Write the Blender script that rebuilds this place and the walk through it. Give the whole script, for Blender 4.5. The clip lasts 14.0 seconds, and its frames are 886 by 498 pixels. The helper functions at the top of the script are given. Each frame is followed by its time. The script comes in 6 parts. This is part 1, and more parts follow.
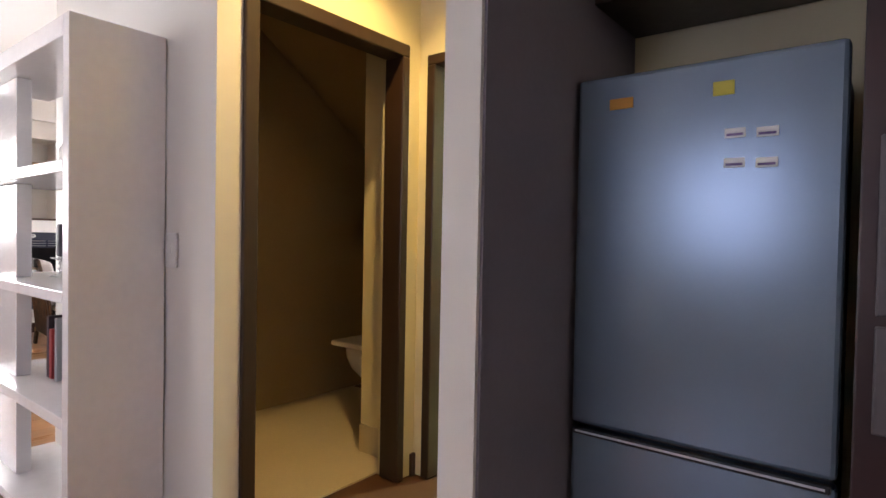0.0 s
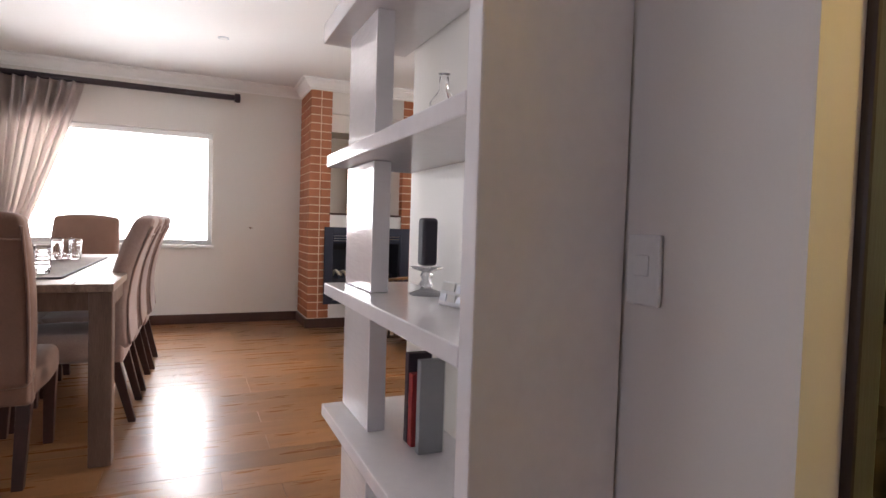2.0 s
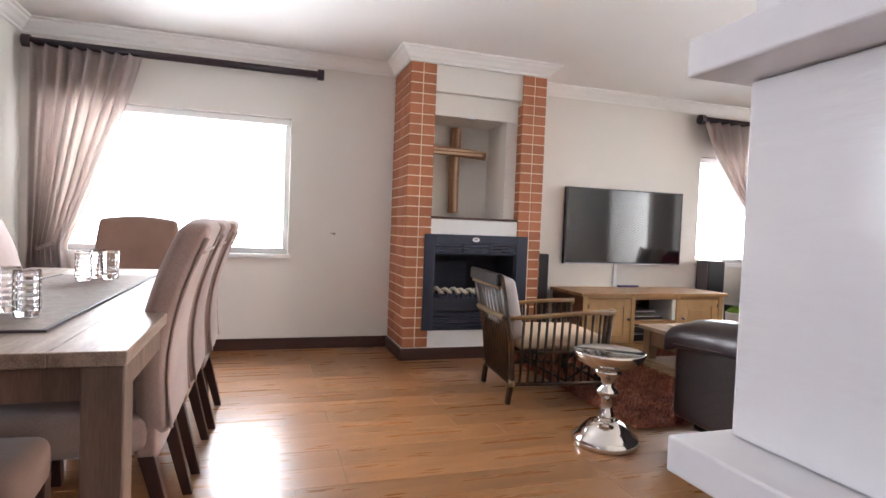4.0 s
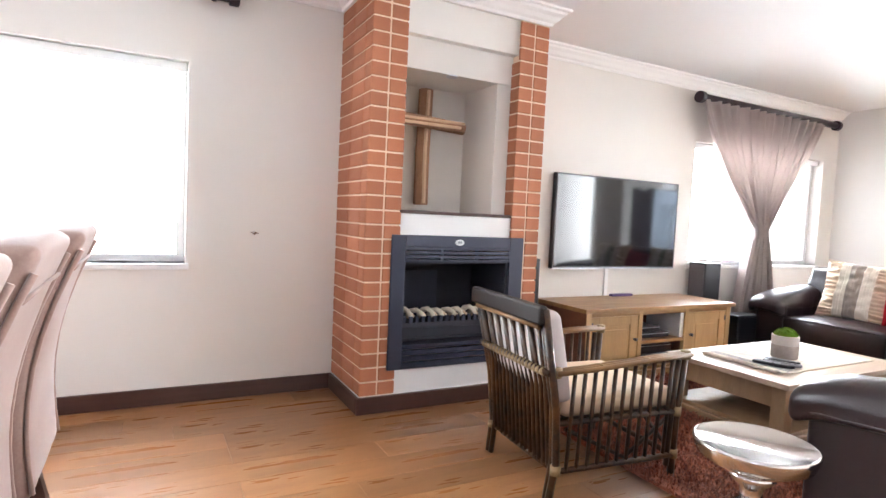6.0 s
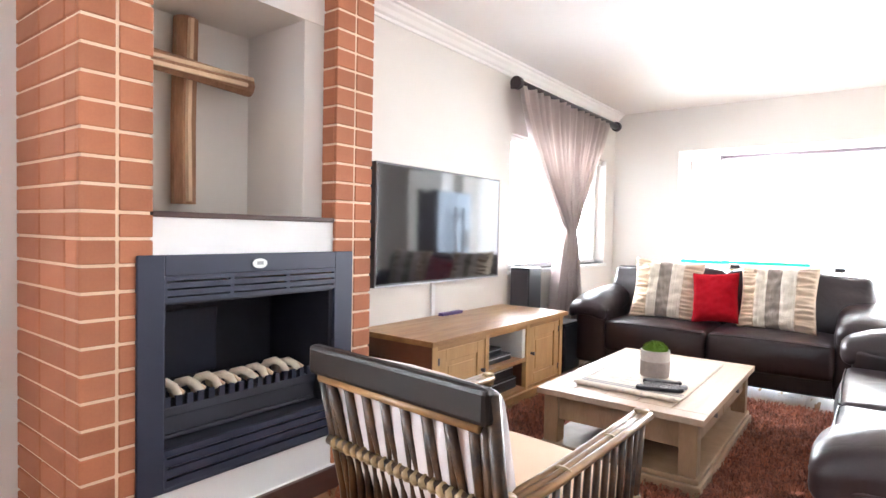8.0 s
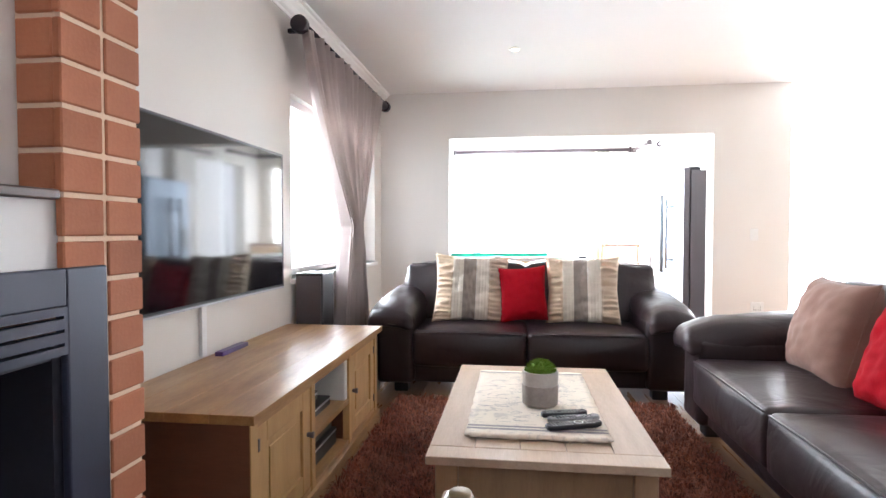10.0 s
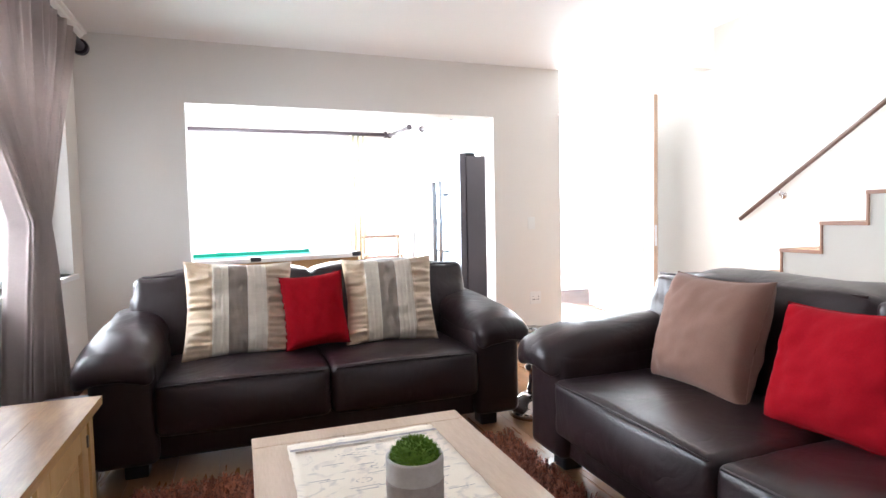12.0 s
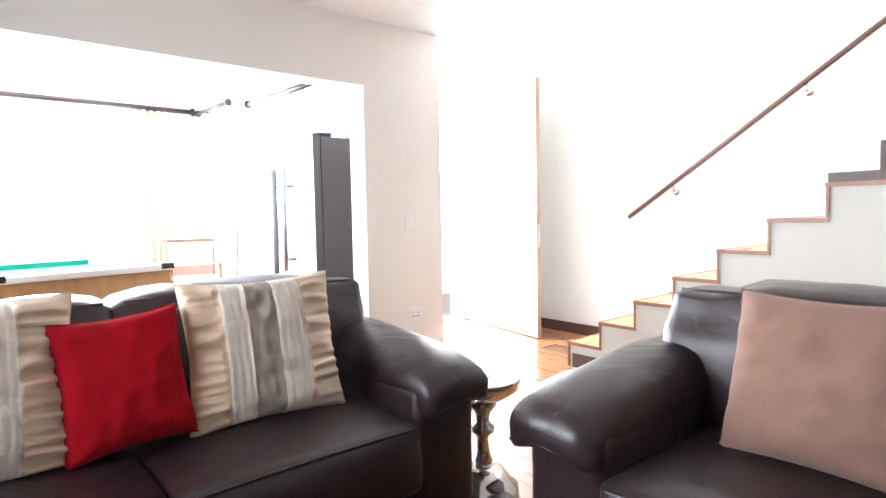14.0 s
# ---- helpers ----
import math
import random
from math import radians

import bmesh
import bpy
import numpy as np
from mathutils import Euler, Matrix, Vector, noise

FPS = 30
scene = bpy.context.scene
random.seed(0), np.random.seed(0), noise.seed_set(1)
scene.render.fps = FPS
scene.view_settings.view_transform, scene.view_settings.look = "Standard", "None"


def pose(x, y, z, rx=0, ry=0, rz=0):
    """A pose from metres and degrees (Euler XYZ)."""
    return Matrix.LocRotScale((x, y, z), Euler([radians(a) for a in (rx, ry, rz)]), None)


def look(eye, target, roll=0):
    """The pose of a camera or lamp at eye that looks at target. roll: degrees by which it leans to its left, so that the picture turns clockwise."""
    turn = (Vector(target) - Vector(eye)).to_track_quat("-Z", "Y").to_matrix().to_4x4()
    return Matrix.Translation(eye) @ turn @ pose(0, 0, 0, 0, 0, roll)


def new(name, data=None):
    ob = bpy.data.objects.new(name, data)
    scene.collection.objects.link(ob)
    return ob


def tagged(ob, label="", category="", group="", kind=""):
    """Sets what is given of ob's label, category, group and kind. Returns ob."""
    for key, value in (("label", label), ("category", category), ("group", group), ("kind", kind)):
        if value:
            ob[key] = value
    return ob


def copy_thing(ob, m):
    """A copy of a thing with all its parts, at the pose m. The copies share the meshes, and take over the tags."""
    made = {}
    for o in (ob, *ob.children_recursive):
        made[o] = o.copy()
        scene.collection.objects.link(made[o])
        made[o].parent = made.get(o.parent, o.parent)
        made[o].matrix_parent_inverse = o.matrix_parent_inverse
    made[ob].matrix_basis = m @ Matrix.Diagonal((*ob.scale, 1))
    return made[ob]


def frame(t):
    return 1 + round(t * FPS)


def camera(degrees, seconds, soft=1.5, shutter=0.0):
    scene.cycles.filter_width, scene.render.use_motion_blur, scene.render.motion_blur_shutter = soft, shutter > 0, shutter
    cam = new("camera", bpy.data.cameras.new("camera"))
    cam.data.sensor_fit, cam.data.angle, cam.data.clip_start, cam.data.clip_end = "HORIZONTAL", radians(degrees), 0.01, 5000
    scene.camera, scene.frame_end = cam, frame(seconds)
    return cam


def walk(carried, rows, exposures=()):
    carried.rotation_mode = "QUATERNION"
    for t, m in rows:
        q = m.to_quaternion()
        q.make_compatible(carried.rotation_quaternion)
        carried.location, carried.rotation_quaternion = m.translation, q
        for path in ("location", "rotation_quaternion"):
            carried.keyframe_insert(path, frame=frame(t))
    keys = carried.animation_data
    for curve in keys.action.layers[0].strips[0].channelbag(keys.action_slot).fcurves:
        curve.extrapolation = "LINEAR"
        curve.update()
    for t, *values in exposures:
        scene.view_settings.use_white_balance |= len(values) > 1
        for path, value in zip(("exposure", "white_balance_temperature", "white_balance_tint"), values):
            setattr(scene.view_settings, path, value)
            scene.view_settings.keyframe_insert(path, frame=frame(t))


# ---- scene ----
# lens and walk
cam = camera(76.70, 14.0)
EXPOSURES = [(0, 0.60, 6750, 14), (0.5, 0.25, 6850, 15), (1.0, 0.02, 6850, 15), (1.5, -0.08, 6850, 15), (2.0, -0.18, 6800, 15), (2.5, -0.02, 6750, 13), (3.0, 0.0, 6650, 12), (5.5, 0.75, 6150, 9), (6.5, 0.98, 6150, 9), (8.0, 1.06, 6150, 9), (8.6, 0.95, 6100, 9), (10.3, 0.22, 6050, 9), (11.0, 0.08, 6050, 9), (12.0, -0.08, 6050, 9), (12.6, -0.15, 6050, 9), (13.2, 0.02, 6050, 9), (14.0, 0.13, 6050, 9)]
PATH = [
    (0, pose(-0.481, 0.539, 1.088, 88.76, -1.06, 38.19)),
    (0.5, pose(-0.741, 0.655, 1.094, 88.30, -1.55, 47.32)),
    (1, pose(-1.039, 0.723, 1.106, 88.15, -1.75, 53.27)),
    (1.5, pose(-1.376, 0.778, 1.101, 88.03, -1.85, 59.85)),
    (2, pose(-1.696, 0.783, 1.086, 87.82, -1.77, 65.86)),
    (2.5, pose(-2.030, 0.815, 1.080, 87.84, -1.91, 69.77)),
    (3, pose(-2.369, 0.818, 1.066, 88.01, -2.15, 72.49)),
    (5.5, pose(-4.136, 0.669, 1.174, 86.37, -2.79, 67.90)),
    (6, pose(-4.490, 0.768, 1.168, 86.81, -2.69, 62.07)),
    (6.5, pose(-4.761, 0.889, 1.179, 87.14, -2.36, 56.91)),
    (7, pose(-5.100, 0.975, 1.178, 87.24, -2.41, 50.67)),
    (7.5, pose(-5.392, 1.099, 1.181, 87.67, -1.82, 44.03)),
    (8, pose(-5.645, 1.212, 1.155, 88.21, -1.15, 37.43)),
    (10.5, pose(-6.865, 2.149, 1.124, 88.13, 0.27, -0.31)),
    (11, pose(-6.973, 2.375, 1.127, 87.77, 0.66, -7.40)),
    (11.5, pose(-7.012, 2.660, 1.160, 87.36, 1.04, -13.58)),
    (12, pose(-6.992, 2.966, 1.157, 86.92, 1.17, -19.85)),
    (12.5, pose(-6.948, 3.279, 1.146, 86.77, 1.37, -25.64)),
    (13, pose(-6.922, 3.603, 1.149, 86.49, 1.39, -30.07)),
    (13.5, pose(-6.938, 3.914, 1.129, 86.58, 1.10, -35.09)),
    (14, pose(-6.940, 4.233, 1.140, 86.64, 1.12, -39.75)),
]
walk(cam, PATH, EXPOSURES)

# world and lights ------------------------------------------------------
world = bpy.data.worlds.new("world")
scene.world = world
world.use_nodes = True
wn = world.node_tree
sky = wn.nodes.new("ShaderNodeTexSky")
sky.sky_type, sky.sun_disc = "NISHITA", False
sky.sun_elevation, sky.sun_rotation = radians(48), radians(20)
wn.links.new(sky.outputs[0], wn.nodes["Background"].inputs[0])
wn.nodes["Background"].inputs[1].default_value = 0.15


def sun_lamp():
    d = bpy.data.lights.new("sun", "SUN")
    d.energy, d.angle, d.color = 3.0, radians(0.5), (1.0, 0.95, 0.88)
    ob = new("sun", d)
    ob.matrix_basis = look((0, 0, 0), (-0.25, -0.62, -0.74))
    return ob


def window_lamp(name, eye, target, w, h, watts, color=(0.93, 0.96, 1.0), spread=180):
    d = bpy.data.lights.new(name, "AREA")
    d.shape, d.size, d.size_y, d.energy, d.color = "RECTANGLE", w, h, watts, color
    d.spread = radians(spread)
    ob = new(name, d)
    ob.matrix_basis = look(eye, target)
    return ob


def ceiling_spot(name, at, watts, color=(1.0, 0.85, 0.6)):
    d = bpy.data.lights.new(name, "SPOT")
    d.energy, d.color, d.spot_size, d.spot_blend, d.shadow_soft_size = watts, color, radians(110), 0.6, 0.04
    ob = new(name, d)
    ob.matrix_basis = look(at, (at[0] + 0.001, at[1], 0))
    return ob


sun_lamp()
window_lamp("daylight_dining", (-8.30, 0.1, 1.42), (-6, 0.1, 1.2), 1.7, 1.15, 98, spread=118)
window_lamp("daylight_lounge", (-8.30, 6.35, 1.42), (-6, 5.6, 1.15), 1.9, 1.15, 90, spread=125)
window_lamp("daylight_games_north", (-6.5, 12.1, 1.4), (-6.5, 8, 1.1), 3.2, 1.8, 620)
window_lamp("daylight_games_west", (-9.1, 10.0, 1.4), (-6, 10.0, 1.0), 2.6, 1.7, 200)
window_lamp("daylight_hall", (-3.35, 9.4, 1.3), (-4.6, 6, 1.0), 1.2, 2.2, 390)
# added fill from above; the stairwell has no window
window_lamp("fill_stairs", (-3.1, 4.9, 5.0), (-3.1, 5.1, 0), 0.8, 3.0, 170)
window_lamp("daylight_kitchen", (-1.8, -3.1, 1.5), (-1.6, 0, 1.0), 1.0, 1.05, 7, (0.38, 0.46, 1.0))
# added fill through an assumed, unseen opening in the south wall
window_lamp("fill_south", (-5.3, -3.1, 1.3), (-5.3, 0, 1.1), 2.2, 2.0, 4.5)
ceiling_spot("passage_lamp", (-1.72, 1.95, 2.5), 58, (1.0, 0.70, 0.26))
ceiling_spot("closet_lamp", (-2.9, 2.2, 2.2), 2.5, (1.0, 0.58, 0.25))
ceiling_spot("niche_lamp", (-7.64, 2.455, 2.045), 2.2, (1.0, 0.86, 0.66))
ceiling_spot("washroom_lamp", (-1.5, 3.6, 2.5), 130, (0.88, 1.0, 0.60))


# materials -------------------------------------------------------------
def surface(name, c1, c2=None, scale=6.0, rough=0.6, metal=0.0, bump=0.1, fine=60.0, stretch=(1, 1, 1), coat=0.0, spread=0.5, ior=1.5, vary=0.0, sheen=0.0, rough2=None):
    """Two tones mixed by a large noise, with a fine grain of colour and relief."""
    m = bpy.data.materials.new(name)
    m.use_nodes = True
    t = m.node_tree
    n, l = t.nodes, t.links
    b = n["Principled BSDF"]
    co = n.new("ShaderNodeTexCoord")
    mp = n.new("ShaderNodeMapping")
    mp.inputs["Scale"].default_value = stretch
    l.new(co.outputs["Object"], mp.inputs[0])
    big, small = n.new("ShaderNodeTexNoise"), n.new("ShaderNodeTexNoise")
    big.inputs["Scale"].default_value, small.inputs["Scale"].default_value = scale, fine
    big.inputs["Detail"].default_value, small.inputs["Detail"].default_value = 4, 3
    for q in (big, small):
        l.new(mp.outputs[0], q.inputs["Vector"])
    c2 = c2 or tuple(min(1, v * 0.85) for v in c1)
    ramp = n.new("ShaderNodeMapRange")
    ramp.inputs["From Min"].default_value, ramp.inputs["From Max"].default_value = 0.5 - spread / 2, 0.5 + spread / 2
    add = n.new("ShaderNodeMath")
    add.operation = "MULTIPLY_ADD"
    add.inputs[1].default_value = 0.35
    l.new(small.outputs[0], add.inputs[0])
    sub = n.new("ShaderNodeMath")
    sub.operation = "MULTIPLY"
    sub.inputs[1].default_value = 0.65
    l.new(big.outputs[0], sub.inputs[0])
    l.new(sub.outputs[0], add.inputs[2])
    l.new(add.outputs[0], ramp.inputs[0])
    mix = n.new("ShaderNodeMix")
    mix.data_type = "RGBA"
    mix.inputs["A"].default_value, mix.inputs["B"].default_value = (*c1, 1), (*c2, 1)
    l.new(ramp.outputs[0], mix.inputs["Factor"])
    out = mix.outputs["Result"]
    if vary:
        info, hsv, mr = n.new("ShaderNodeObjectInfo"), n.new("ShaderNodeHueSaturation"), n.new("ShaderNodeMapRange")
        mr.inputs["To Min"].default_value, mr.inputs["To Max"].default_value = 1 - vary, 1 + vary
        l.new(info.outputs["Random"], mr.inputs[0])
        l.new(mr.outputs[0], hsv.inputs["Value"])
        l.new(out, hsv.inputs["Color"])
        out = hsv.outputs[0]
    l.new(out, b.inputs["Base Color"])
    rr = n.new("ShaderNodeMapRange")
    rr.inputs["To Min"].default_value, rr.inputs["To Max"].default_value = rough, rough2 if rough2 else min(1, rough * 1.25)
    l.new(big.outputs[0], rr.inputs[0])
    l.new(rr.outputs[0], b.inputs["Roughness"])
    b.inputs["Metallic"].default_value, b.inputs["IOR"].default_value = metal, ior
    b.inputs["Coat Weight"].default_value, b.inputs["Coat Roughness"].default_value = coat, 0.1
    b.inputs["Sheen Weight"].default_value = sheen
    if bump:
        bp = n.new("ShaderNodeBump")
        bp.inputs["Strength"].default_value, bp.inputs["Distance"].default_value = bump, 0.01
        l.new(add.outputs[0], bp.inputs["Height"])
        l.new(bp.outputs[0], b.inputs["Normal"])
    return m


def banded(m, axis, bands, period, soft=0.0):
    """Woven bands of colour across one axis of the object: bands are (end in 0..1, colour)."""
    t = m.node_tree
    n, l = t.nodes, t.links
    b = n["Principled BSDF"]
    co, sep = n.new("ShaderNodeTexCoord"), n.new("ShaderNodeSeparateXYZ")
    l.new(co.outputs["Object"], sep.inputs[0])
    d = n.new("ShaderNodeMath")
    d.operation = "DIVIDE"
    d.inputs[1].default_value = period
    l.new(sep.outputs[axis], d.inputs[0])
    a = n.new("ShaderNodeMath")
    a.operation = "ADD"
    a.inputs[1].default_value = 0.5
    l.new(d.outputs[0], a.inputs[0])
    r = n.new("ShaderNodeValToRGB")
    r.color_ramp.interpolation = "CONSTANT"
    e = r.color_ramp.elements
    while len(e) < len(bands):
        e.new(1.0)
    for i, (pos, col) in enumerate(bands):
        e[i].position, e[i].color = pos, (*col, 1)
    l.new(a.outputs[0], r.inputs[0])
    src = b.inputs["Base Color"].links[0].from_socket
    mul = n.new("ShaderNodeMix")
    mul.data_type, mul.blend_type = "RGBA", "MULTIPLY"
    mul.inputs["Factor"].default_value = 1.0
    l.new(src, mul.inputs["A"])
    l.new(r.outputs[0], mul.inputs["B"])
    l.new(mul.outputs["Result"], b.inputs["Base Color"])
    return m


def glow(name, color, strength):
    m = bpy.data.materials.new(name)
    m.use_nodes = True
    b = m.node_tree.nodes["Principled BSDF"]
    b.inputs["Base Color"].default_value = (*color, 1)
    b.inputs["Emission Color"].default_value = (*color, 1)
    b.inputs["Emission Strength"].default_value = strength
    return m


def glass(name, color=(1, 1, 1), rough=0.02, ior=1.45):
    m = bpy.data.materials.new(name)
    m.use_nodes = True
    b = m.node_tree.nodes["Principled BSDF"]
    b.inputs["Base Color"].default_value = (*color, 1)
    b.inputs["Transmission Weight"].default_value, b.inputs["Roughness"].default_value, b.inputs["IOR"].default_value = 1.0, rough, ior
    return m


WALL = surface("wall_paint", (0.73, 0.70, 0.655), (0.69, 0.66, 0.615), 1.2, 0.55, bump=0.03, fine=180)
# wall paint darkened for the stair side, its shade put into the colour
STAIRSHADE = surface("shaded_stair_side", (0.50, 0.48, 0.435), (0.46, 0.44, 0.395), 1.2, 0.6, bump=0.03, fine=180)
CEIL = surface("ceiling_paint", (0.84, 0.83, 0.82), (0.80, 0.79, 0.78), 1.0, 0.7, bump=0.02, fine=150)
# passage walls: the lamp's yellow cast is put into this colour
YELLOW = surface("lamp_tinted_paint", (0.74, 0.66, 0.44), (0.70, 0.62, 0.40), 1.4, 0.55, bump=0.03, fine=160)
CORNICE = surface("cornice_plaster", (0.84, 0.83, 0.81), (0.80, 0.78, 0.76), 2.0, 0.5, bump=0.02)
SKIRT = surface("dark_skirting_wood", (0.075, 0.032, 0.024), (0.045, 0.020, 0.016), 3.0, 0.35, bump=0.05, stretch=(1, 1, 12))
PLANK = surface("laminate_plank", (0.335, 0.158, 0.062), (0.165, 0.070, 0.027), 1.6, 0.25, bump=0.0, fine=34, stretch=(9, 1.0, 4), spread=0.50, vary=0.24, coat=0.04, rough2=0.31)
JOINT = surface("floor_joint", (0.10, 0.04, 0.02), None, 3, 0.5)
TILE = surface("washroom_tile", (0.62, 0.52, 0.36), (0.54, 0.45, 0.31), 3.0, 0.3, bump=0.03)
BRICK = surface("face_brick", (0.42, 0.160, 0.075), (0.33, 0.115, 0.056), 9.0, 0.75, bump=0.25, fine=120, vary=0.13)
MORTAR = surface("mortar", (0.78, 0.60, 0.44), (0.68, 0.52, 0.38), 12.0, 0.9, bump=0.3, fine=150)
STEEL = surface("charcoal_steel", (0.030, 0.034, 0.060), (0.022, 0.026, 0.047), 5.0, 0.42, metal=0.2, bump=0.04, fine=200)
SOOT = surface("sooty_steel", (0.018, 0.018, 0.030), (0.010, 0.010, 0.018), 5.0, 0.6, bump=0.05)
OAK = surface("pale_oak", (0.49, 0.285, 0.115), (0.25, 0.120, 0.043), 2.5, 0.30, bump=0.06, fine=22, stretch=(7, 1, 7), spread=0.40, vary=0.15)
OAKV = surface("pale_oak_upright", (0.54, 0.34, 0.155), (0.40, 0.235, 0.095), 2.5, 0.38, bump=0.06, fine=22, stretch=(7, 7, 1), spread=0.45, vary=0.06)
# darkened oak: shade on sides, backs and undersides is in this colour
OAKSHADE = surface("shaded_oak_side", (0.20, 0.085, 0.045), (0.13, 0.055, 0.03), 2.5, 0.35, bump=0.06, fine=22, stretch=(1, 7, 7))
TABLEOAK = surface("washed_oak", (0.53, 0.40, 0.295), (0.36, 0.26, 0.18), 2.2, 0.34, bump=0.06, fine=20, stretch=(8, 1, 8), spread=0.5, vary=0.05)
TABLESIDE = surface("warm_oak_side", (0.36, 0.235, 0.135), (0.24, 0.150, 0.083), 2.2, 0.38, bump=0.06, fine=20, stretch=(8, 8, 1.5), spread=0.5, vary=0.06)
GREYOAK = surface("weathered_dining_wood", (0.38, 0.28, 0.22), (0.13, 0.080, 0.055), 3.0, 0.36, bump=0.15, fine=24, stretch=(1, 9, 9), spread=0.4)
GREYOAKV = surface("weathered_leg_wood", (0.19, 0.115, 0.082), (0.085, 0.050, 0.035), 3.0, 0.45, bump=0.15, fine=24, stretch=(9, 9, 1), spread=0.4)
LEATHER = surface("dark_brown_leather", (0.025, 0.0130, 0.0150), (0.015, 0.0082, 0.0100), 5.0, 0.30, bump=0.10, fine=150, rough2=0.43, ior=1.50)


def creased(m, scale, distance, stretch=(1, 1, 1), strength=0.6):
    """Adds soft ridged creases under a material's fine relief."""
    t = m.node_tree
    n, l = t.nodes, t.links
    fine = [q for q in n if q.bl_idname == "ShaderNodeBump"][0]
    co, mp, ns, sb, ab, bp = (n.new(k) for k in ("ShaderNodeTexCoord", "ShaderNodeMapping", "ShaderNodeTexNoise", "ShaderNodeMath", "ShaderNodeMath", "ShaderNodeBump"))
    mp.inputs["Scale"].default_value = stretch
    ns.inputs["Scale"].default_value, ns.inputs["Detail"].default_value, ns.inputs["Distortion"].default_value = scale, 3.0, 0.9
    sb.operation, ab.operation = "SUBTRACT", "ABSOLUTE"
    sb.inputs[1].default_value = 0.5
    l.new(co.outputs["Object"], mp.inputs[0])
    l.new(mp.outputs[0], ns.inputs["Vector"])
    l.new(ns.outputs[0], sb.inputs[0])
    l.new(sb.outputs[0], ab.inputs[0])
    bp.inputs["Strength"].default_value, bp.inputs["Distance"].default_value = strength, distance
    l.new(ab.outputs[0], bp.inputs["Height"])
    l.new(bp.outputs[0], fine.inputs["Normal"])
    return m


creased(LEATHER, 3.6, 0.022, (1.0, 0.7, 1.0), 0.5)
SUEDE = surface("taupe_suede", (0.35, 0.25, 0.21), (0.23, 0.130, 0.105), 4.0, 0.85, bump=0.10, fine=130, sheen=0.4)
# end chairs: darker and browner than the taupe suede
BROWNSUEDE = surface("dark_brown_suede", (0.22, 0.115, 0.075), (0.15, 0.075, 0.050), 4.0, 0.6, bump=0.10, fine=130, sheen=0.2)
DARKLEG = surface("dark_turned_wood", (0.05, 0.018, 0.014), (0.03, 0.012, 0.010), 4.0, 0.35, bump=0.04)
BLACK = surface("black_lacquer", (0.014, 0.015, 0.020), (0.010, 0.010, 0.014), 4.0, 0.3, bump=0.02)
ROD = surface("dark_rod_wood", (0.030, 0.016, 0.022), (0.020, 0.011, 0.016), 4.0, 0.3, bump=0.02)
WHITE = surface("white_gloss_paint", (0.84, 0.815, 0.825), (0.72, 0.70, 0.715), 3.0, 0.12, bump=0.02, fine=30)
WHITERIPPLE = surface("rippled_white_gloss", (0.80, 0.78, 0.79), (0.76, 0.74, 0.75), 3.0, 0.03, bump=0.38, fine=16, stretch=(1, 1, 5), coat=1.0)
MATTWHITE = surface("white_matt", (0.80, 0.80, 0.79), (0.76, 0.76, 0.75), 3.0, 0.5, bump=0.02)
PVC = surface("white_plastic", (0.78, 0.78, 0.76), None, 3.0, 0.3, bump=0.0)
SATIN = surface("mauve_satin", (0.56, 0.475, 0.450), (0.36, 0.295, 0.285), 3.0, 0.27, bump=0.05, fine=90, sheen=0.3)
tr, mx = (SATIN.node_tree.nodes.new(k) for k in ("ShaderNodeBsdfTranslucent", "ShaderNodeMixShader"))
tr.inputs[0].default_value, mx.inputs[0].default_value = (0.72, 0.65, 0.61, 1), 0.45
SATIN.node_tree.links.new(SATIN.node_tree.nodes["Principled BSDF"].outputs[0], mx.inputs[1])
SATIN.node_tree.links.new(tr.outputs[0], mx.inputs[2])
SATIN.node_tree.links.new(mx.outputs[0], SATIN.node_tree.nodes["Material Output"].inputs[0])
RED = creased(surface("red_cotton", (0.34, 0.003, 0.010), (0.26, 0.002, 0.008), 5.0, 0.9, bump=0.12, fine=160, ior=1.25), 4.5, 0.015)
PINKISH = creased(surface("dusty_mauve_cotton", (0.240, 0.136, 0.104), (0.185, 0.104, 0.079), 5.0, 0.85, bump=0.10, fine=160, ior=1.25, sheen=0.1), 3.5, 0.014)
CREAM = surface("cream_canvas", (0.74, 0.58, 0.42), (0.68, 0.52, 0.37), 5.0, 0.85, bump=0.08, fine=170)
GREYCANVAS = surface("pale_grey_canvas", (0.50, 0.45, 0.43), (0.42, 0.38, 0.38), 5.0, 0.85, bump=0.08, fine=170)
RATTAN = surface("smoked_rattan", (0.078, 0.034, 0.011), (0.016, 0.010, 0.007), 12.0, 0.30, bump=0.1, fine=40, spread=0.25, ior=1.4)
EBONY = surface("ebonised_rail", (0.018, 0.012, 0.010), (0.010, 0.007, 0.006), 6.0, 0.38, bump=0.05, ior=1.3)
RATTANPALE = surface("worn_rattan_arm", (0.27, 0.145, 0.052), (0.12, 0.058, 0.022), 8.0, 0.3, bump=0.1, fine=30)
BINDING = surface("cane_binding", (0.30, 0.21, 0.10), (0.18, 0.12, 0.055), 20.0, 0.5, bump=0.3, fine=100)
RUG = surface("brown_shag", (0.36, 0.112, 0.058), (0.10, 0.031, 0.019), 7.0, 0.7, bump=0.0, fine=30, spread=0.5)
rt = RUG.node_tree
ri, rm, rh = rt.nodes.new("ShaderNodeNewGeometry"), rt.nodes.new("ShaderNodeMapRange"), rt.nodes.new("ShaderNodeHueSaturation")
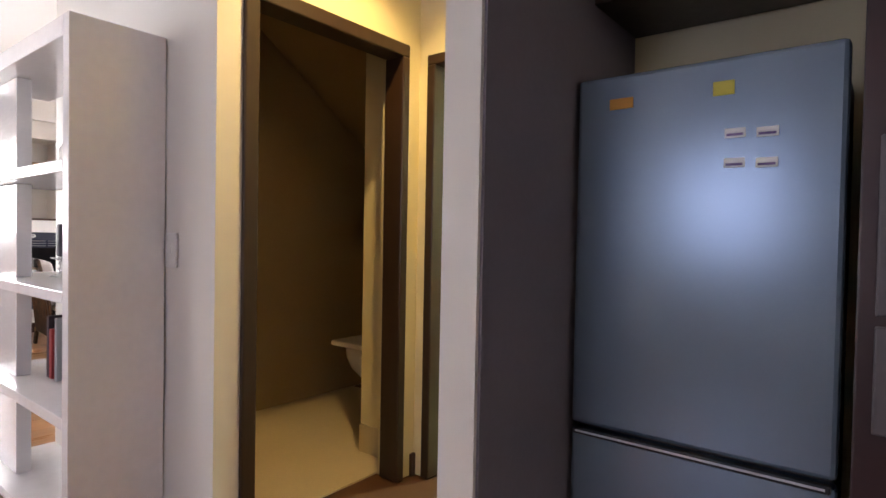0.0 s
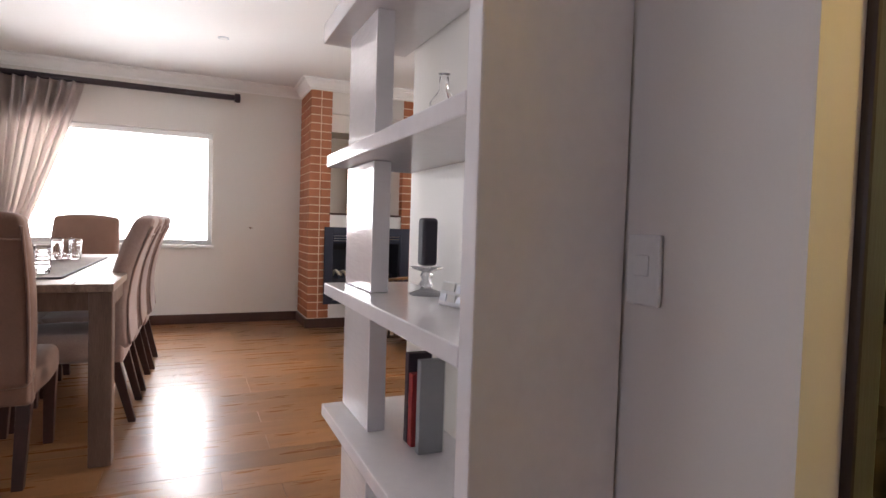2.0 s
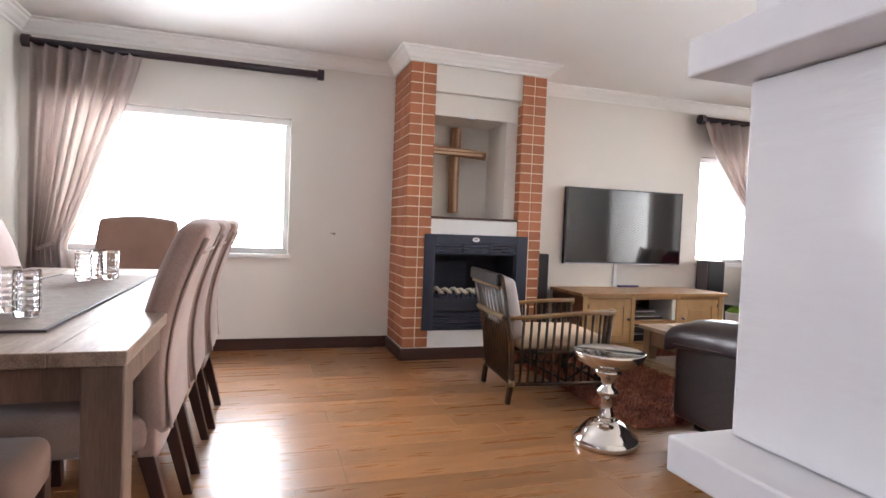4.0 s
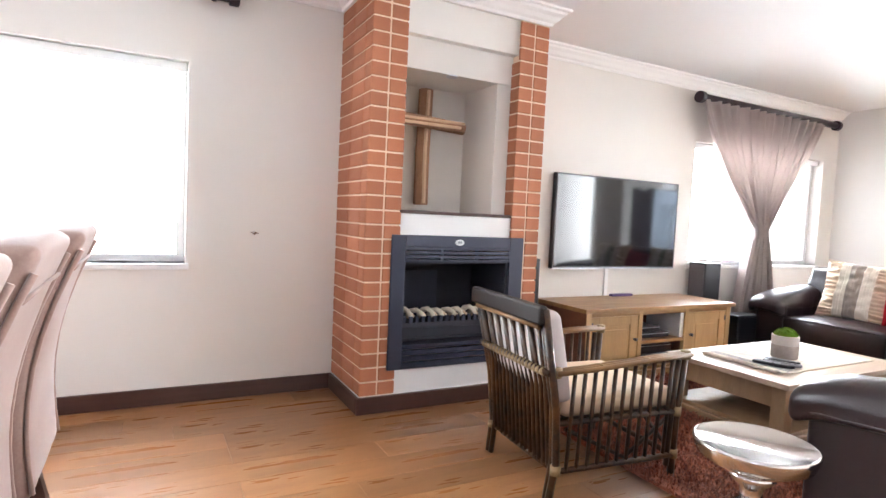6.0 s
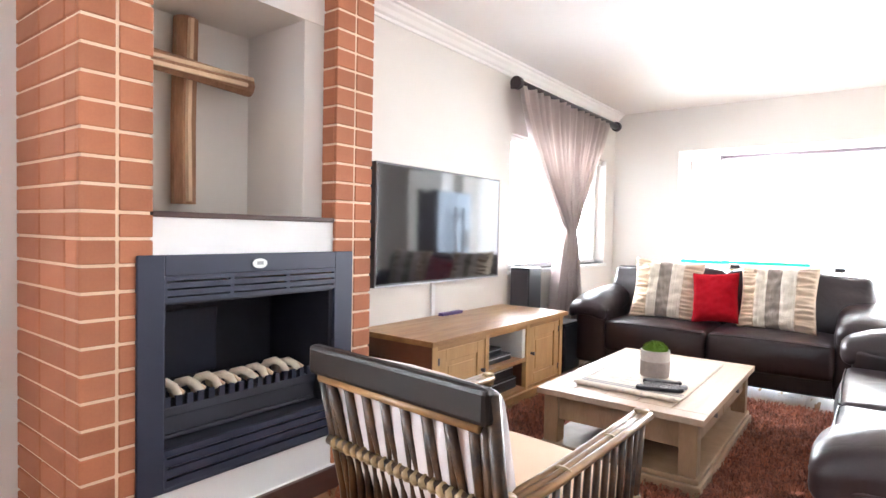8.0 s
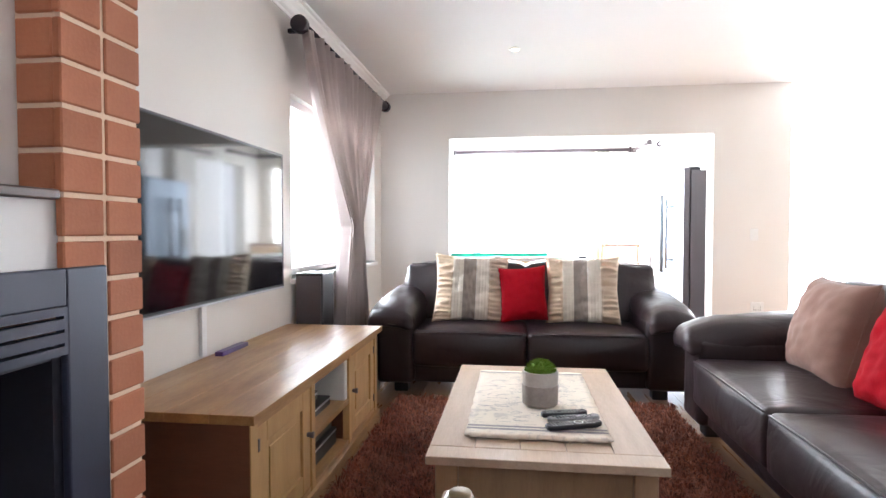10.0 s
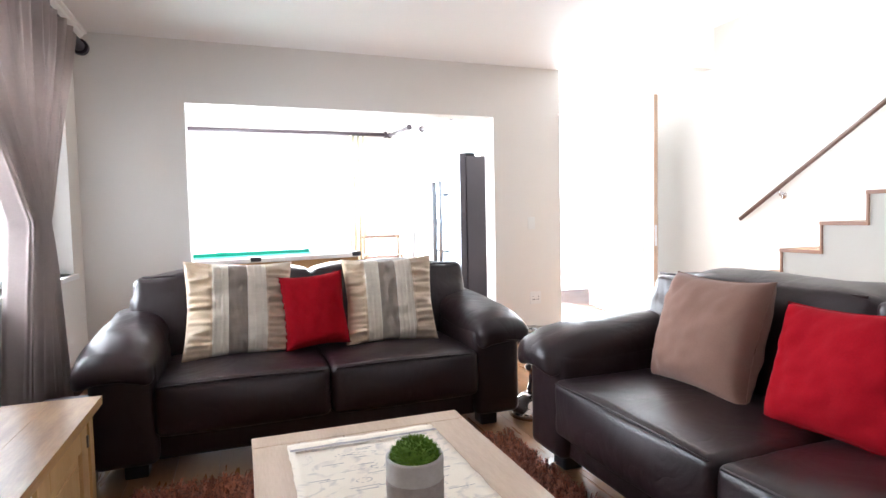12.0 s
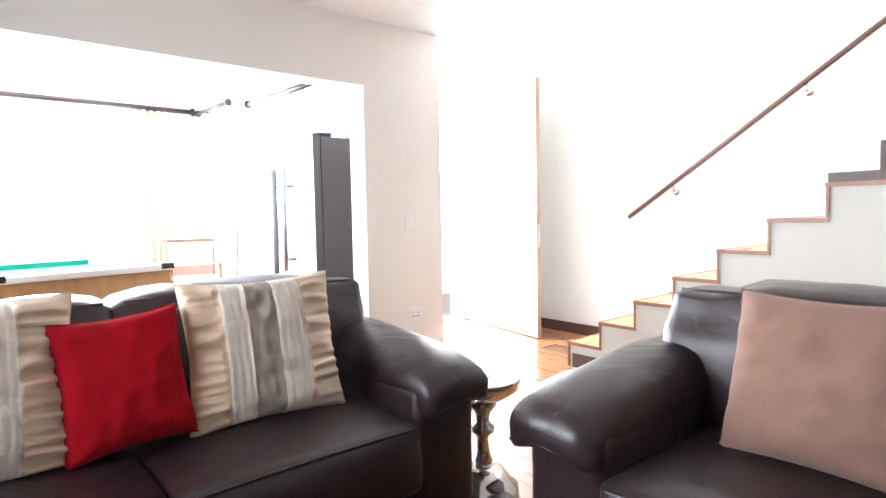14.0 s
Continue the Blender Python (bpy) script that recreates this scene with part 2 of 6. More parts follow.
rm.inputs["To Min"].default_value, rm.inputs["To Max"].default_value = 0.45, 1.65
rt.links.new(ri.outputs["Random Per Island"], rm.inputs[0])
rt.links.new(rm.outputs[0], rh.inputs["Value"])
rt.links.new(rt.nodes["Principled BSDF"].inputs["Base Color"].links[0].from_socket, rh.inputs["Color"])
rt.links.new(rh.outputs[0], rt.nodes["Principled BSDF"].inputs["Base Color"])
CHROME = surface("polished_nickel", (0.70, 0.66, 0.63), (0.62, 0.59, 0.56), 6.0, 0.10, metal=1.0, bump=0.05, fine=18)
SILVER = surface("brushed_steel", (0.60, 0.62, 0.66), (0.54, 0.56, 0.60), 3.0, 0.32, metal=0.85, bump=0.01, fine=60)
FRIDGE = surface("blue_grey_fridge_enamel", (0.185, 0.245, 0.32), (0.17, 0.23, 0.305), 2.0, 0.20, metal=0.35, bump=0.0, fine=150)
FRIDGESTEEL = surface("blue_steel_door", (0.27, 0.32, 0.38), (0.23, 0.28, 0.34), 3.0, 0.35, metal=0.5, bump=0.01)
CHAIRWOOD = surface("tan_chair_wood", (0.20, 0.12, 0.06), (0.14, 0.08, 0.04), 4.0, 0.5, bump=0.05)
DARKGREY = surface("dark_grey_side_panel", (0.11, 0.095, 0.105), (0.09, 0.08, 0.09), 3.0, 0.4, bump=0.03)
DOORWOOD = surface("dark_door_wood", (0.040, 0.020, 0.011), (0.026, 0.013, 0.007), 3.0, 0.35, bump=0.08, stretch=(9, 9, 1), fine=24)
NOSING = surface("red_brown_nosing", (0.26, 0.11, 0.055), (0.18, 0.075, 0.04), 5.0, 0.35, bump=0.05)
TREAD = surface("laminate_tread", (0.50, 0.27, 0.115), (0.40, 0.20, 0.08), 2.5, 0.25, bump=0.04, stretch=(1, 9, 4), fine=24)
CONCRETE = surface("pot_concrete", (0.56, 0.53, 0.50), (0.42, 0.39, 0.36), 14.0, 0.85, bump=0.3, fine=90)
POTDARK = surface("rough_pot_band", (0.40, 0.35, 0.32), (0.27, 0.23, 0.21), 26.0, 0.9, bump=0.5, fine=90)
MOSS = surface("green_moss", (0.19, 0.33, 0.030), (0.09, 0.19, 0.014), 30.0, 0.9, bump=0.3, fine=120)
LOG = surface("birch_log", (0.76, 0.69, 0.56), (0.50, 0.42, 0.31), 22.0, 0.85, bump=0.4, fine=60)
BARE = surface("bare_split_wood", (0.68, 0.50, 0.34), (0.54, 0.37, 0.24), 4.0, 0.6, bump=0.1, fine=20, stretch=(8, 8, 1))
BARK = surface("brown_bark", (0.38, 0.21, 0.12), (0.20, 0.10, 0.06), 7.0, 0.7, bump=0.4, fine=30, stretch=(6, 6, 1))
CANDLE = surface("charcoal_candle", (0.045, 0.040, 0.055), None, 5.0, 0.55, bump=0.05)
CERAMIC = surface("white_ceramic", (0.80, 0.78, 0.72), None, 2.0, 0.12, bump=0.0)
FELT = surface("green_felt", (0.03, 0.36, 0.26), None, 3.0, 0.9)
PURPLE = surface("purple_plastic", (0.07, 0.03, 0.16), None, 3.0, 0.3)
GREYPLASTIC = surface("grey_remote", (0.30, 0.31, 0.32), None, 3.0, 0.4)
LINEN = surface("printed_linen", (0.84, 0.76, 0.65), (0.75, 0.67, 0.56), 8.0, 0.85, bump=0.12, fine=180)
t_ = LINEN.node_tree
pn, pr, px_ = t_.nodes.new("ShaderNodeTexNoise"), t_.nodes.new("ShaderNodeMapRange"), t_.nodes.new("ShaderNodeMix")
pn.inputs["Scale"].default_value, pn.inputs["Detail"].default_value, pn.inputs["Distortion"].default_value = 13.0, 6.0, 1.8
pr.inputs["From Min"].default_value, pr.inputs["From Max"].default_value, pr.inputs["To Max"].default_value = 0.54, 0.66, 0.42
px_.data_type = "RGBA"
px_.inputs["B"].default_value = (0.36, 0.33, 0.33, 1)
t_.links.new([q for q in t_.nodes if q.bl_idname == "ShaderNodeTexCoord"][0].outputs["Object"], pn.inputs["Vector"])
t_.links.new(pn.outputs[0], pr.inputs[0])
t_.links.new(pr.outputs[0], px_.inputs["Factor"])
t_.links.new(t_.nodes["Principled BSDF"].inputs["Base Color"].links[0].from_socket, px_.inputs["A"])
t_.links.new(px_.outputs["Result"], t_.nodes["Principled BSDF"].inputs["Base Color"])
PRINT = surface("faded_grey_print", (0.26, 0.24, 0.25), (0.40, 0.37, 0.36), 20.0, 0.85, bump=0.05)
STICKY = surface("yellow_paper", (0.62, 0.55, 0.10), None, 5.0, 0.7)
STICKYBROWN = surface("orange_paper", (0.50, 0.24, 0.04), None, 5.0, 0.7)
BOOKRED = surface("red_book_cloth", (0.35, 0.03, 0.03), None, 5.0, 0.5)
BOOKDARK = surface("dark_book_cloth", (0.05, 0.03, 0.04), None, 5.0, 0.5)
SCREEN = surface("television_glass", (0.010, 0.010, 0.014), None, 3.0, 0.05, bump=0.0, rough2=0.07, ior=1.5)
CLEAR = glass("clear_glass")
THINGLASS = bpy.data.materials.new("bright_candle_glass")
THINGLASS.use_nodes = True
tg = THINGLASS.node_tree
tb_, tm_ = tg.nodes.new("ShaderNodeBsdfTransparent"), tg.nodes.new("ShaderNodeMixShader")
tg.nodes["Principled BSDF"].inputs["Base Color"].default_value = (0.97, 0.98, 1.0, 1)
tg.nodes["Principled BSDF"].inputs["Roughness"].default_value = 0.02
tg.nodes["Principled BSDF"].inputs["Transmission Weight"].default_value = 0.7
tm_.inputs[0].default_value = 0.75
tg.links.new(tb_.outputs[0], tm_.inputs[1])
tg.links.new(tg.nodes["Principled BSDF"].outputs[0], tm_.inputs[2])
tg.links.new(tm_.outputs[0], tg.nodes["Material Output"].inputs[0])
MIRROR = surface("mirror_silver", (0.85, 0.87, 0.86), None, 3.0, 0.02, metal=1.0, bump=0.0, rough2=0.03)
DAYLIGHT = glow("bright_sky_beyond", (0.95, 0.97, 1.0), 3.0)
# unseen glowing sheet to the south, dimmed to limit light from there
DIMSOUTH = glow("dim_south_backdrop", (0.86, 0.90, 1.0), 2.0)
BLIND = surface("white_blind_slat", (0.86, 0.86, 0.85), None, 3.0, 0.4, bump=0.0)
TAN = surface("tan_wall_tile", (0.40, 0.30, 0.17), (0.33, 0.24, 0.13), 2.0, 0.4, bump=0.03)
STRIPE_BANDS = [(0.0, (0.80, 0.64, 0.47)), (0.19, (0.96, 0.91, 0.82)), (0.36, (0.36, 0.31, 0.27)), (0.57, (0.96, 0.91, 0.83)), (0.78, (0.76, 0.63, 0.49))]
STRIPED = banded(surface("striped_taffeta", (0.93, 0.90, 0.85), (0.80, 0.77, 0.72), 9.0, 0.5, bump=0.2, fine=30, stretch=(1, 1, 6), sheen=0.2), 0, STRIPE_BANDS, 0.46)


# mesh helpers ----------------------------------------------------------
ORIGIN = {}


def thing(name, at=(0, 0, 0), label="", category="", group=""):
    e = new(name)
    e.empty_display_size = 0.1
    e.location = at
    ORIGIN[e] = Vector(at)
    return tagged(e, label, category, group)


def finish(name, bm, mat, smooth=False, bevel=0.0, seg=2, sub=0):
    me = bpy.data.meshes.new(name)
    bmesh.ops.recalc_face_normals(bm, faces=bm.faces[:])
    bm.to_mesh(me)
    bm.free()
    me.materials.append(mat)
    if smooth or sub:
        for p in me.polygons:
            p.use_smooth = True
    ob = new(name, me)
    if bevel:
        b = ob.modifiers.new("bevel", "BEVEL")
        b.width, b.segments, b.limit_method, b.angle_limit = bevel, seg, "ANGLE", radians(40)
    if sub:
        s = ob.modifiers.new("sub", "SUBSURF")
        s.levels = s.render_levels = sub
    return ob


def part(name, bm, mat, parent, label="", smooth=False, bevel=0.0, seg=2, sub=0):
    ob = finish(name, bm, mat, smooth, bevel, seg, sub)
    top = parent
    while top is not None and top not in ORIGIN:
        top = top.parent
    o = ORIGIN.get(top, Vector((0, 0, 0)))
    if o.length:
        ob.data.transform(Matrix.Translation(-o))
    ob.parent = parent
    return tagged(ob, label)


def place(ob, m):
    ob.matrix_basis = m
    return ob


def B(*boxes, bm=None):
    """One bmesh of boxes, each x0, x1, y0, y1, z0, z1."""
    bm = bm or bmesh.new()
    for x0, x1, y0, y1, z0, z1 in boxes:
        r = bmesh.ops.create_cube(bm, size=1)
        for v in r["verts"]:
            v.co = Vector((x0 + (v.co.x + 0.5) * (x1 - x0), y0 + (v.co.y + 0.5) * (y1 - y0), z0 + (v.co.z + 0.5) * (z1 - z0)))
    return bm


def tube(points, r, n=8, bm=None, r2=None, cap=True):
    """A round bar through points, radius r to r2."""
    bm = bm or bmesh.new()
    pts = [Vector(p) for p in points]
    rings = []
    ref = None
    for i, p in enumerate(pts):
        d = (pts[min(i + 1, len(pts) - 1)] - pts[max(i - 1, 0)]).normalized()
        if ref is None:
            ref = Vector((0, 0, 1)) if abs(d.z) < 0.9 else Vector((1, 0, 0))
        u = d.cross(ref).normalized()
        w = d.cross(u).normalized()
        rr = r + ((r2 if r2 is not None else r) - r) * i / max(1, len(pts) - 1)
        rings.append([bm.verts.new(p + (u * math.cos(a) + w * math.sin(a)) * rr) for a in (2 * math.pi * k / n for k in range(n))])
    for a, b in zip(rings, rings[1:]):
        for k in range(n):
            bm.faces.new((a[k], a[(k + 1) % n], b[(k + 1) % n], b[k]))
    if cap:
        bm.faces.new(rings[0][::-1])
        bm.faces.new(rings[-1])
    return bm


def lathe(profile, at=(0, 0, 0), n=24, bm=None):
    """A turned solid: profile of (radius, height)."""
    bm = bm or bmesh.new()
    at = Vector(at)
    rings = []
    for r, z in profile:
        rings.append([bm.verts.new(at + Vector((r * math.cos(a), r * math.sin(a), z))) for a in (2 * math.pi * k / n for k in range(n))])
    for a, b in zip(rings, rings[1:]):
        for k in range(n):
            bm.faces.new((a[k], a[(k + 1) % n], b[(k + 1) % n], b[k]))
    bm.faces.new(rings[0][::-1])
    bm.faces.new(rings[-1])
    return bm


def soft_box(x0, x1, y0, y1, z0, z1, r=0.05, nx=6, ny=6, nz=4, puff=0.0, wrinkle=0.0, seed=0):
    """A rounded, slightly puffed and creased upholstery block."""
    bm = bmesh.new()
    bmesh.ops.create_cube(bm, size=2)
    bmesh.ops.subdivide_edges(bm, edges=bm.edges[:], cuts=15, use_grid_fill=True)
    c = Vector(((x0 + x1) / 2, (y0 + y1) / 2, (z0 + z1) / 2))
    h = Vector(((x1 - x0) / 2, (y1 - y0) / 2, (z1 - z0) / 2))
    r = min(r, min(h) * 0.95)
    flat = 0.625
    for v in bm.verts:
        p = v.co.copy()
        core, d = Vector(), Vector()
        for i in range(3):
            a = abs(p[i])
            core[i] = math.copysign(min(1, a / flat) * (h[i] - r), p[i])
            d[i] = math.copysign(math.tan(max(0, a - flat) / (1 - flat) * math.pi / 4), p[i]) if a > flat else 0.0
        if d.length < 1e-6:
            continue
        d.normalize()
        e = core + d * r
        if puff:
            f = [1 - (e[i] / h[i]) ** 2 for i in range(3)]
            e += d * puff * max(0, f[0] * f[1] * abs(d.z) + f[1] * f[2] * abs(d.x) + f[0] * f[2] * abs(d.y)) * 1.3
        if wrinkle:
            k = noise.noise((e + c) * 5 + Vector((seed, 0, 0))) + 0.45 * noise.noise((e + c) * 15 + Vector((0, seed, 0)))
            e += d * wrinkle * k
        v.co = c + e
    return bm


def pillow(w, h, t, wrinkle=0.006, seed=0, n=22, ruche=0.0):
    """A scatter cushion standing in its own XZ plane, base at z = 0, thickness along y."""
    bm = bmesh.new()
    grid = {}
    for side in (-1, 1):
        for i in range(n + 1):
            for j in range(n + 1):
                u, v = 2 * i / n - 1, 2 * j / n - 1
                if side == 1 and (i in (0, n) or j in (0, n)):
                    grid[side, i, j] = grid[-1, i, j]
                    continue
                k = (max(0, 1 - abs(u) ** 2.6) * max(0, 1 - abs(v) ** 2.6)) ** 0.42
                pull = 1 - 0.085 * (1 - abs(v) ** 2) * abs(u) ** 3
                pullz = 1 - 0.085 * (1 - abs(u) ** 2) * abs(v) ** 3
                x, z = u * w / 2 * pull, h / 2 + v * h / 2 * pullz
                s = noise.noise(Vector((u * 2.2 + seed, v * 2.2, side * 3.0))) * 1.8 + noise.noise(Vector((u * 3.6 + v * 2.6 + seed, v * 4.2 - u * 3.0, side)))
                y = side * (t / 2 * k + wrinkle * (s + (0.35 * math.sin(9 * math.atan2(v - 0.9, u + 0.8) + seed) * max(0, 1 - math.hypot(u + 0.6, v - 0.7)))) * min(1, k * 2))
                if ruche:
                    f = x / 0.46 + 0.5
                    if f < 0.17 or f > 0.80:
                        y += side * ruche * 1.6 * noise.noise(Vector((f * 3 + seed, v * 13, 2))) * min(1, k * 2)
                    elif f < 0.36 or f > 0.58:
                        y += side * ruche * 0.35 * math.sin(f * 130) * min(1, k * 2)
                    else:
                        y += side * ruche * 0.7 * noise.noise(Vector((f * 30, v * 4 + seed, 5))) * min(1, k * 2)
                grid[side, i, j] = bm.verts.new((x, y, z))
    for side in (-1, 1):
        for i in range(n):
            for j in range(n):
                q = [grid[side, i, j], grid[side, i + 1, j], grid[side, i + 1, j + 1], grid[side, i, j + 1]]
                if len(set(q)) == 4:
                    bm.faces.new(q if side == -1 else q[::-1])
    return bm


def wall(name, axis, p0, p1, a0, a1, z0, z1, openings=(), mat=None):
    """A wall whose thickness p0..p1 lies across axis ('x' or 'y'), with openings (a, b, low, high)."""
    cuts = []
    last = a0
    for a, b, lo, hi in sorted(openings):
        cuts.append((last, a, z0, z1))
        if lo > z0:
            cuts.append((a, b, z0, lo))
        if hi < z1:
            cuts.append((a, b, hi, z1))
        last = b
    cuts.append((last, a1, z0, z1))
    boxes = [(p0, p1, a, b, lo, hi) if axis == "x" else (a, b, p0, p1, lo, hi) for a, b, lo, hi in cuts if b - a > 1e-4]
    bm = B(*boxes)
    bmesh.ops.remove_doubles(bm, verts=bm.verts[:], dist=1e-4)
    return tagged(finish(name, bm, mat or WALL), kind="structure")


def structure(name, bm, mat, **k):
    return tagged(finish(name, bm, mat, **k), kind="structure")


# the rooms -------------------------------------------------------------
H = 2.565
WX = -8.09          # inner face of the west wall
NY = 7.73           # south face of the wall with the wide opening
SIDE = -3.56        # open side of the stairs

structure("ground", B((-60, 60, -60, 60, -0.30, -0.16)), surface("garden_soil", (0.12, 0.11, 0.07), None, 0.5, 0.9))
structure("floor", B((-9.3, 1.6, -3.3, 12.3, -0.15, -0.006)), JOINT)
wall("wall_west", "x", WX - 0.25, WX, -1.0, 7.93, 0, H, [(-0.80, 0.976, 0.83, 2.0), (5.33, 7.46, 0.83, 2.0)])
wall("wall_west_step", "x", WX - 0.25, -7.62, -3.2, -1.0, 0, H)
# the wide opening is unseen, added to let fill light in
wall("wall_south", "y", -3.2, -3.0, -7.62, 1.3, 0, H, [(-6.4, -4.2, 0.1, 2.1), (-2.3, -1.3, 0.95, 2.0)])
wall("wall_east", "x", 1.2, 1.4, -3.0, 2.9, 0, H)
wall("wall_north", "y", NY, NY + 0.2, WX - 0.25, -4.05, 0, H, [(-7.366, -4.758, 0, 2.09)])
wall("wall_hall_west", "x", -4.25, -4.05, NY + 0.2, 9.2, 0, 2.75)
wall("wall_hall_north", "y", 9.0, 9.2, -4.05, -2.4, 0, 5.4, [(-4.0, -2.72, 0, 2.42)])
wall("wall_stairs_east", "x", -2.6, -2.4, 2.9, 9.0, 0, 5.4)
wall("wall_behind_shelves", "y", 1.49, 1.60, SIDE, -2.15, 0, H)
wall("wall_stairs_south", "y", 1.60, 1.72, SIDE, -2.27, H + 0.15, 5.4)
wall("wall_washroom_side", "x", -2.27, -2.15, 1.60, 2.90, 0, H, [(1.63, 2.36, 0, 1.90)], YELLOW)
wall("wall_passage_end", "y", 2.47, 2.59, -2.15, 1.2, 0, H, [(-2.075, -1.33, 0, 1.87)], YELLOW)
wall("wall_pier", "x", -1.28, -1.18, 1.55, 2.47, 0, H)
# thin sheet added over the pier's fridge side, darker than the wall
structure("alcove_dark_sheet", B((-1.1795, -1.172, 1.56, 2.469, 0, 2.4)), surface("alcove_dark_grey", (0.19, 0.165, 0.19), None, 2.0, 0.5))
wall("wall_closet_north", "y", 4.30, 4.42, SIDE, -2.6, 0, 1.4, (), TAN)
wall("wall_bath_east", "x", -1.10, -1.0, 2.59, 4.6, 0, H)
wall("wall_bath_north", "y", 4.6, 4.7, -2.4, -1.0, 0, H)
wall("wall_games_north", "y", 12.0, 12.2, -9.2, -4.4, 0, 2.75, [(-8.4, -4.9, 0.45, 2.35)])
wall("wall_games_west", "x", -9.2, -9.0, 7.93, 12.0, 0, 2.75, [(8.6, 11.4, 0.45, 2.35)])
wall("wall_games_east", "x", -4.6, -4.4, 9.35, 12.0, 0, 2.75, [(9.9, 11.4, 0.5, 2.3)])
structure("ceiling", B((-8.34, 1.4, -3.2, 1.49, H, H + 0.15), (-8.34, SIDE, 1.49, NY + 0.2, H, H + 0.15), (SIDE, 1.4, 1.49, 3.0, H, H + 0.15), (-2.4, 1.4, 3.0, 4.7, H, H + 0.15), (-9.2, -4.05, NY + 0.2, 12.2, 2.75, 2.9), (SIDE, -2.6, 7.4, 9.0, H, H + 0.15), (-4.05, SIDE, NY + 0.2, 9.0, H, H + 0.15), (-4.05, -2.4, 1.6, 9.2, 5.4, 5.5)), CEIL)
wall("wall_landing_west", "x", SIDE - 0.12, SIDE, 1.6, 7.4, H + 0.15, 5.4)
wall("wall_landing_north", "y", 7.28, 7.4, SIDE, -2.6, H, 5.4)


def cornice(name, path, depth=0.10, height=0.105):
    """A moulded cornice along a path of plan points, the room on its left-hand side."""
    prof = [(0, 0), (0.012, 0), (0.016, 0.018), (0.034, 0.030), (0.052, 0.052), (0.074, 0.070), (0.080, 0.084), (depth, 0.090), (depth, height), (0, height)]
    bm = bmesh.new()
    rings = []
    pts = [Vector((x, y, 0)) for x, y in path]
    for i, p in enumerate(pts):
        d0 = (p - pts[i - 1]).normalized() if i else None
        d1 = (pts[i + 1] - p).normalized() if i + 1 < len(pts) else None
        n0 = Vector((-d0.y, d0.x, 0)) if d0 else None
        n1 = Vector((-d1.y, d1.x, 0)) if d1 else None
        if n0 and n1:
            m = (n0 + n1).normalized()
            m = m / max(0.3, m.dot(n0))
        else:
            m = n0 or n1
        rings.append([bm.verts.new(p + m * a + Vector((0, 0, H - height + b))) for a, b in prof])
    k = len(prof)
    for a, b in zip(rings, rings[1:]):
        for j in range(k):
            bm.faces.new((a[j], a[(j + 1) % k], b[(j + 1) % k], b[j]))
    bm.faces.new(rings[0])
    bm.faces.new(rings[-1][::-1])
    return structure(name, bm, CORNICE)


FX = -7.53          # front of the brick pillars
P1, P2, P3, P4 = 1.88, 2.10, 2.89, 3.115
cornice("cornice", [(WX, NY), (WX, P4), (FX, P4), (FX, P1), (WX, P1), (WX, -1.0), (-7.62, -1.0), (-7.62, -3.0)])
SK = 0.10
for nm, bx in (("baseboard_west", (WX, WX + 0.018, -1.0, P1, 0, SK)), ("baseboard_west_far", (WX, WX + 0.018, P4, NY, 0, SK)),
               ("baseboard_step", (-7.62, -7.602, -3.0, -1.0, 0, SK)), ("baseboard_return", (WX, -7.62, -1.0, -0.982, 0, SK)),
               ("baseboard_hearth", (FX, FX + 0.022, P1 - 0.02, P4 + 0.02, 0, SK)), ("baseboard_hearth_side", (WX + 0.018, FX, P1 - 0.02, P1, 0, SK)),
               ("baseboard_hearth_far", (WX + 0.018, FX, P4, P4 + 0.02, 0, SK)),
               ("baseboard_north", (WX + 0.018, -7.366, NY - 0.018, NY, 0, SK)), ("baseboard_north_east", (-4.758, -4.05, NY - 0.018, NY, 0, SK)),
               ("baseboard_hall", (-4.05, -4.032, NY - 0.018, 9.0, 0, SK)), ("baseboard_stairs", (-2.618, -2.6, 6.85, 9.0, 0, SK)),
               ("baseboard_passage", (-2.15, -2.135, 2.44, 2.47, 0, SK)), ("baseboard_pier", (-1.295, -1.28, 1.55, 2.47, 0, SK))):
    structure(nm, B(bx), SKIRT, bevel=0.004)


# windows ----------------------------------------------------------------
def window(n, x, y0, y1, z0, z1, mullions=(), inward=1):
    """A white-framed window in a wall across x, with a deep plastered sill."""
    w = thing("window_" + str(n), (x, (y0 + y1) / 2, z0), "white-framed window with a plain white sill", "window")
    w["kind"] = "structure"
    f = 0.045
    xf = x - 0.16
    part("window_frame", B((xf, xf + 0.05, y0, y1, z0, z0 + f), (xf, xf + 0.05, y0, y1, z1 - f, z1), (xf, xf + 0.05, y0, y0 + f, z0 + f, z1 - f), (xf, xf + 0.05, y1 - f, y1, z0 + f, z1 - f)), PVC, w, bevel=0.004)
    for m in mullions:
        part("mullion", B((xf, xf + 0.05, m - f / 2, m + f / 2, z0 + f, z1 - f)), PVC, w, bevel=0.004)
    part("window_sill", B((x - 0.12, x + 0.03, y0 - 0.02, y1 + 0.02, z0 - 0.035, z0)), MATTWHITE, w, bevel=0.004)
    part("blind_box", B((x - 0.10, x - 0.045, y0 + 0.01, y1 - 0.01, z1 - 0.055, z1 - 0.004)), MATTWHITE, w, bevel=0.004)
    edges = [y0 + f, *mullions, y1 - f]
    for a, b in zip(edges, edges[1:]):
        g = part("pane", B((xf + 0.02, xf + 0.026, a, b, z0 + f, z1 - f)), CLEAR, w)
        g.visible_shadow = False
    return w


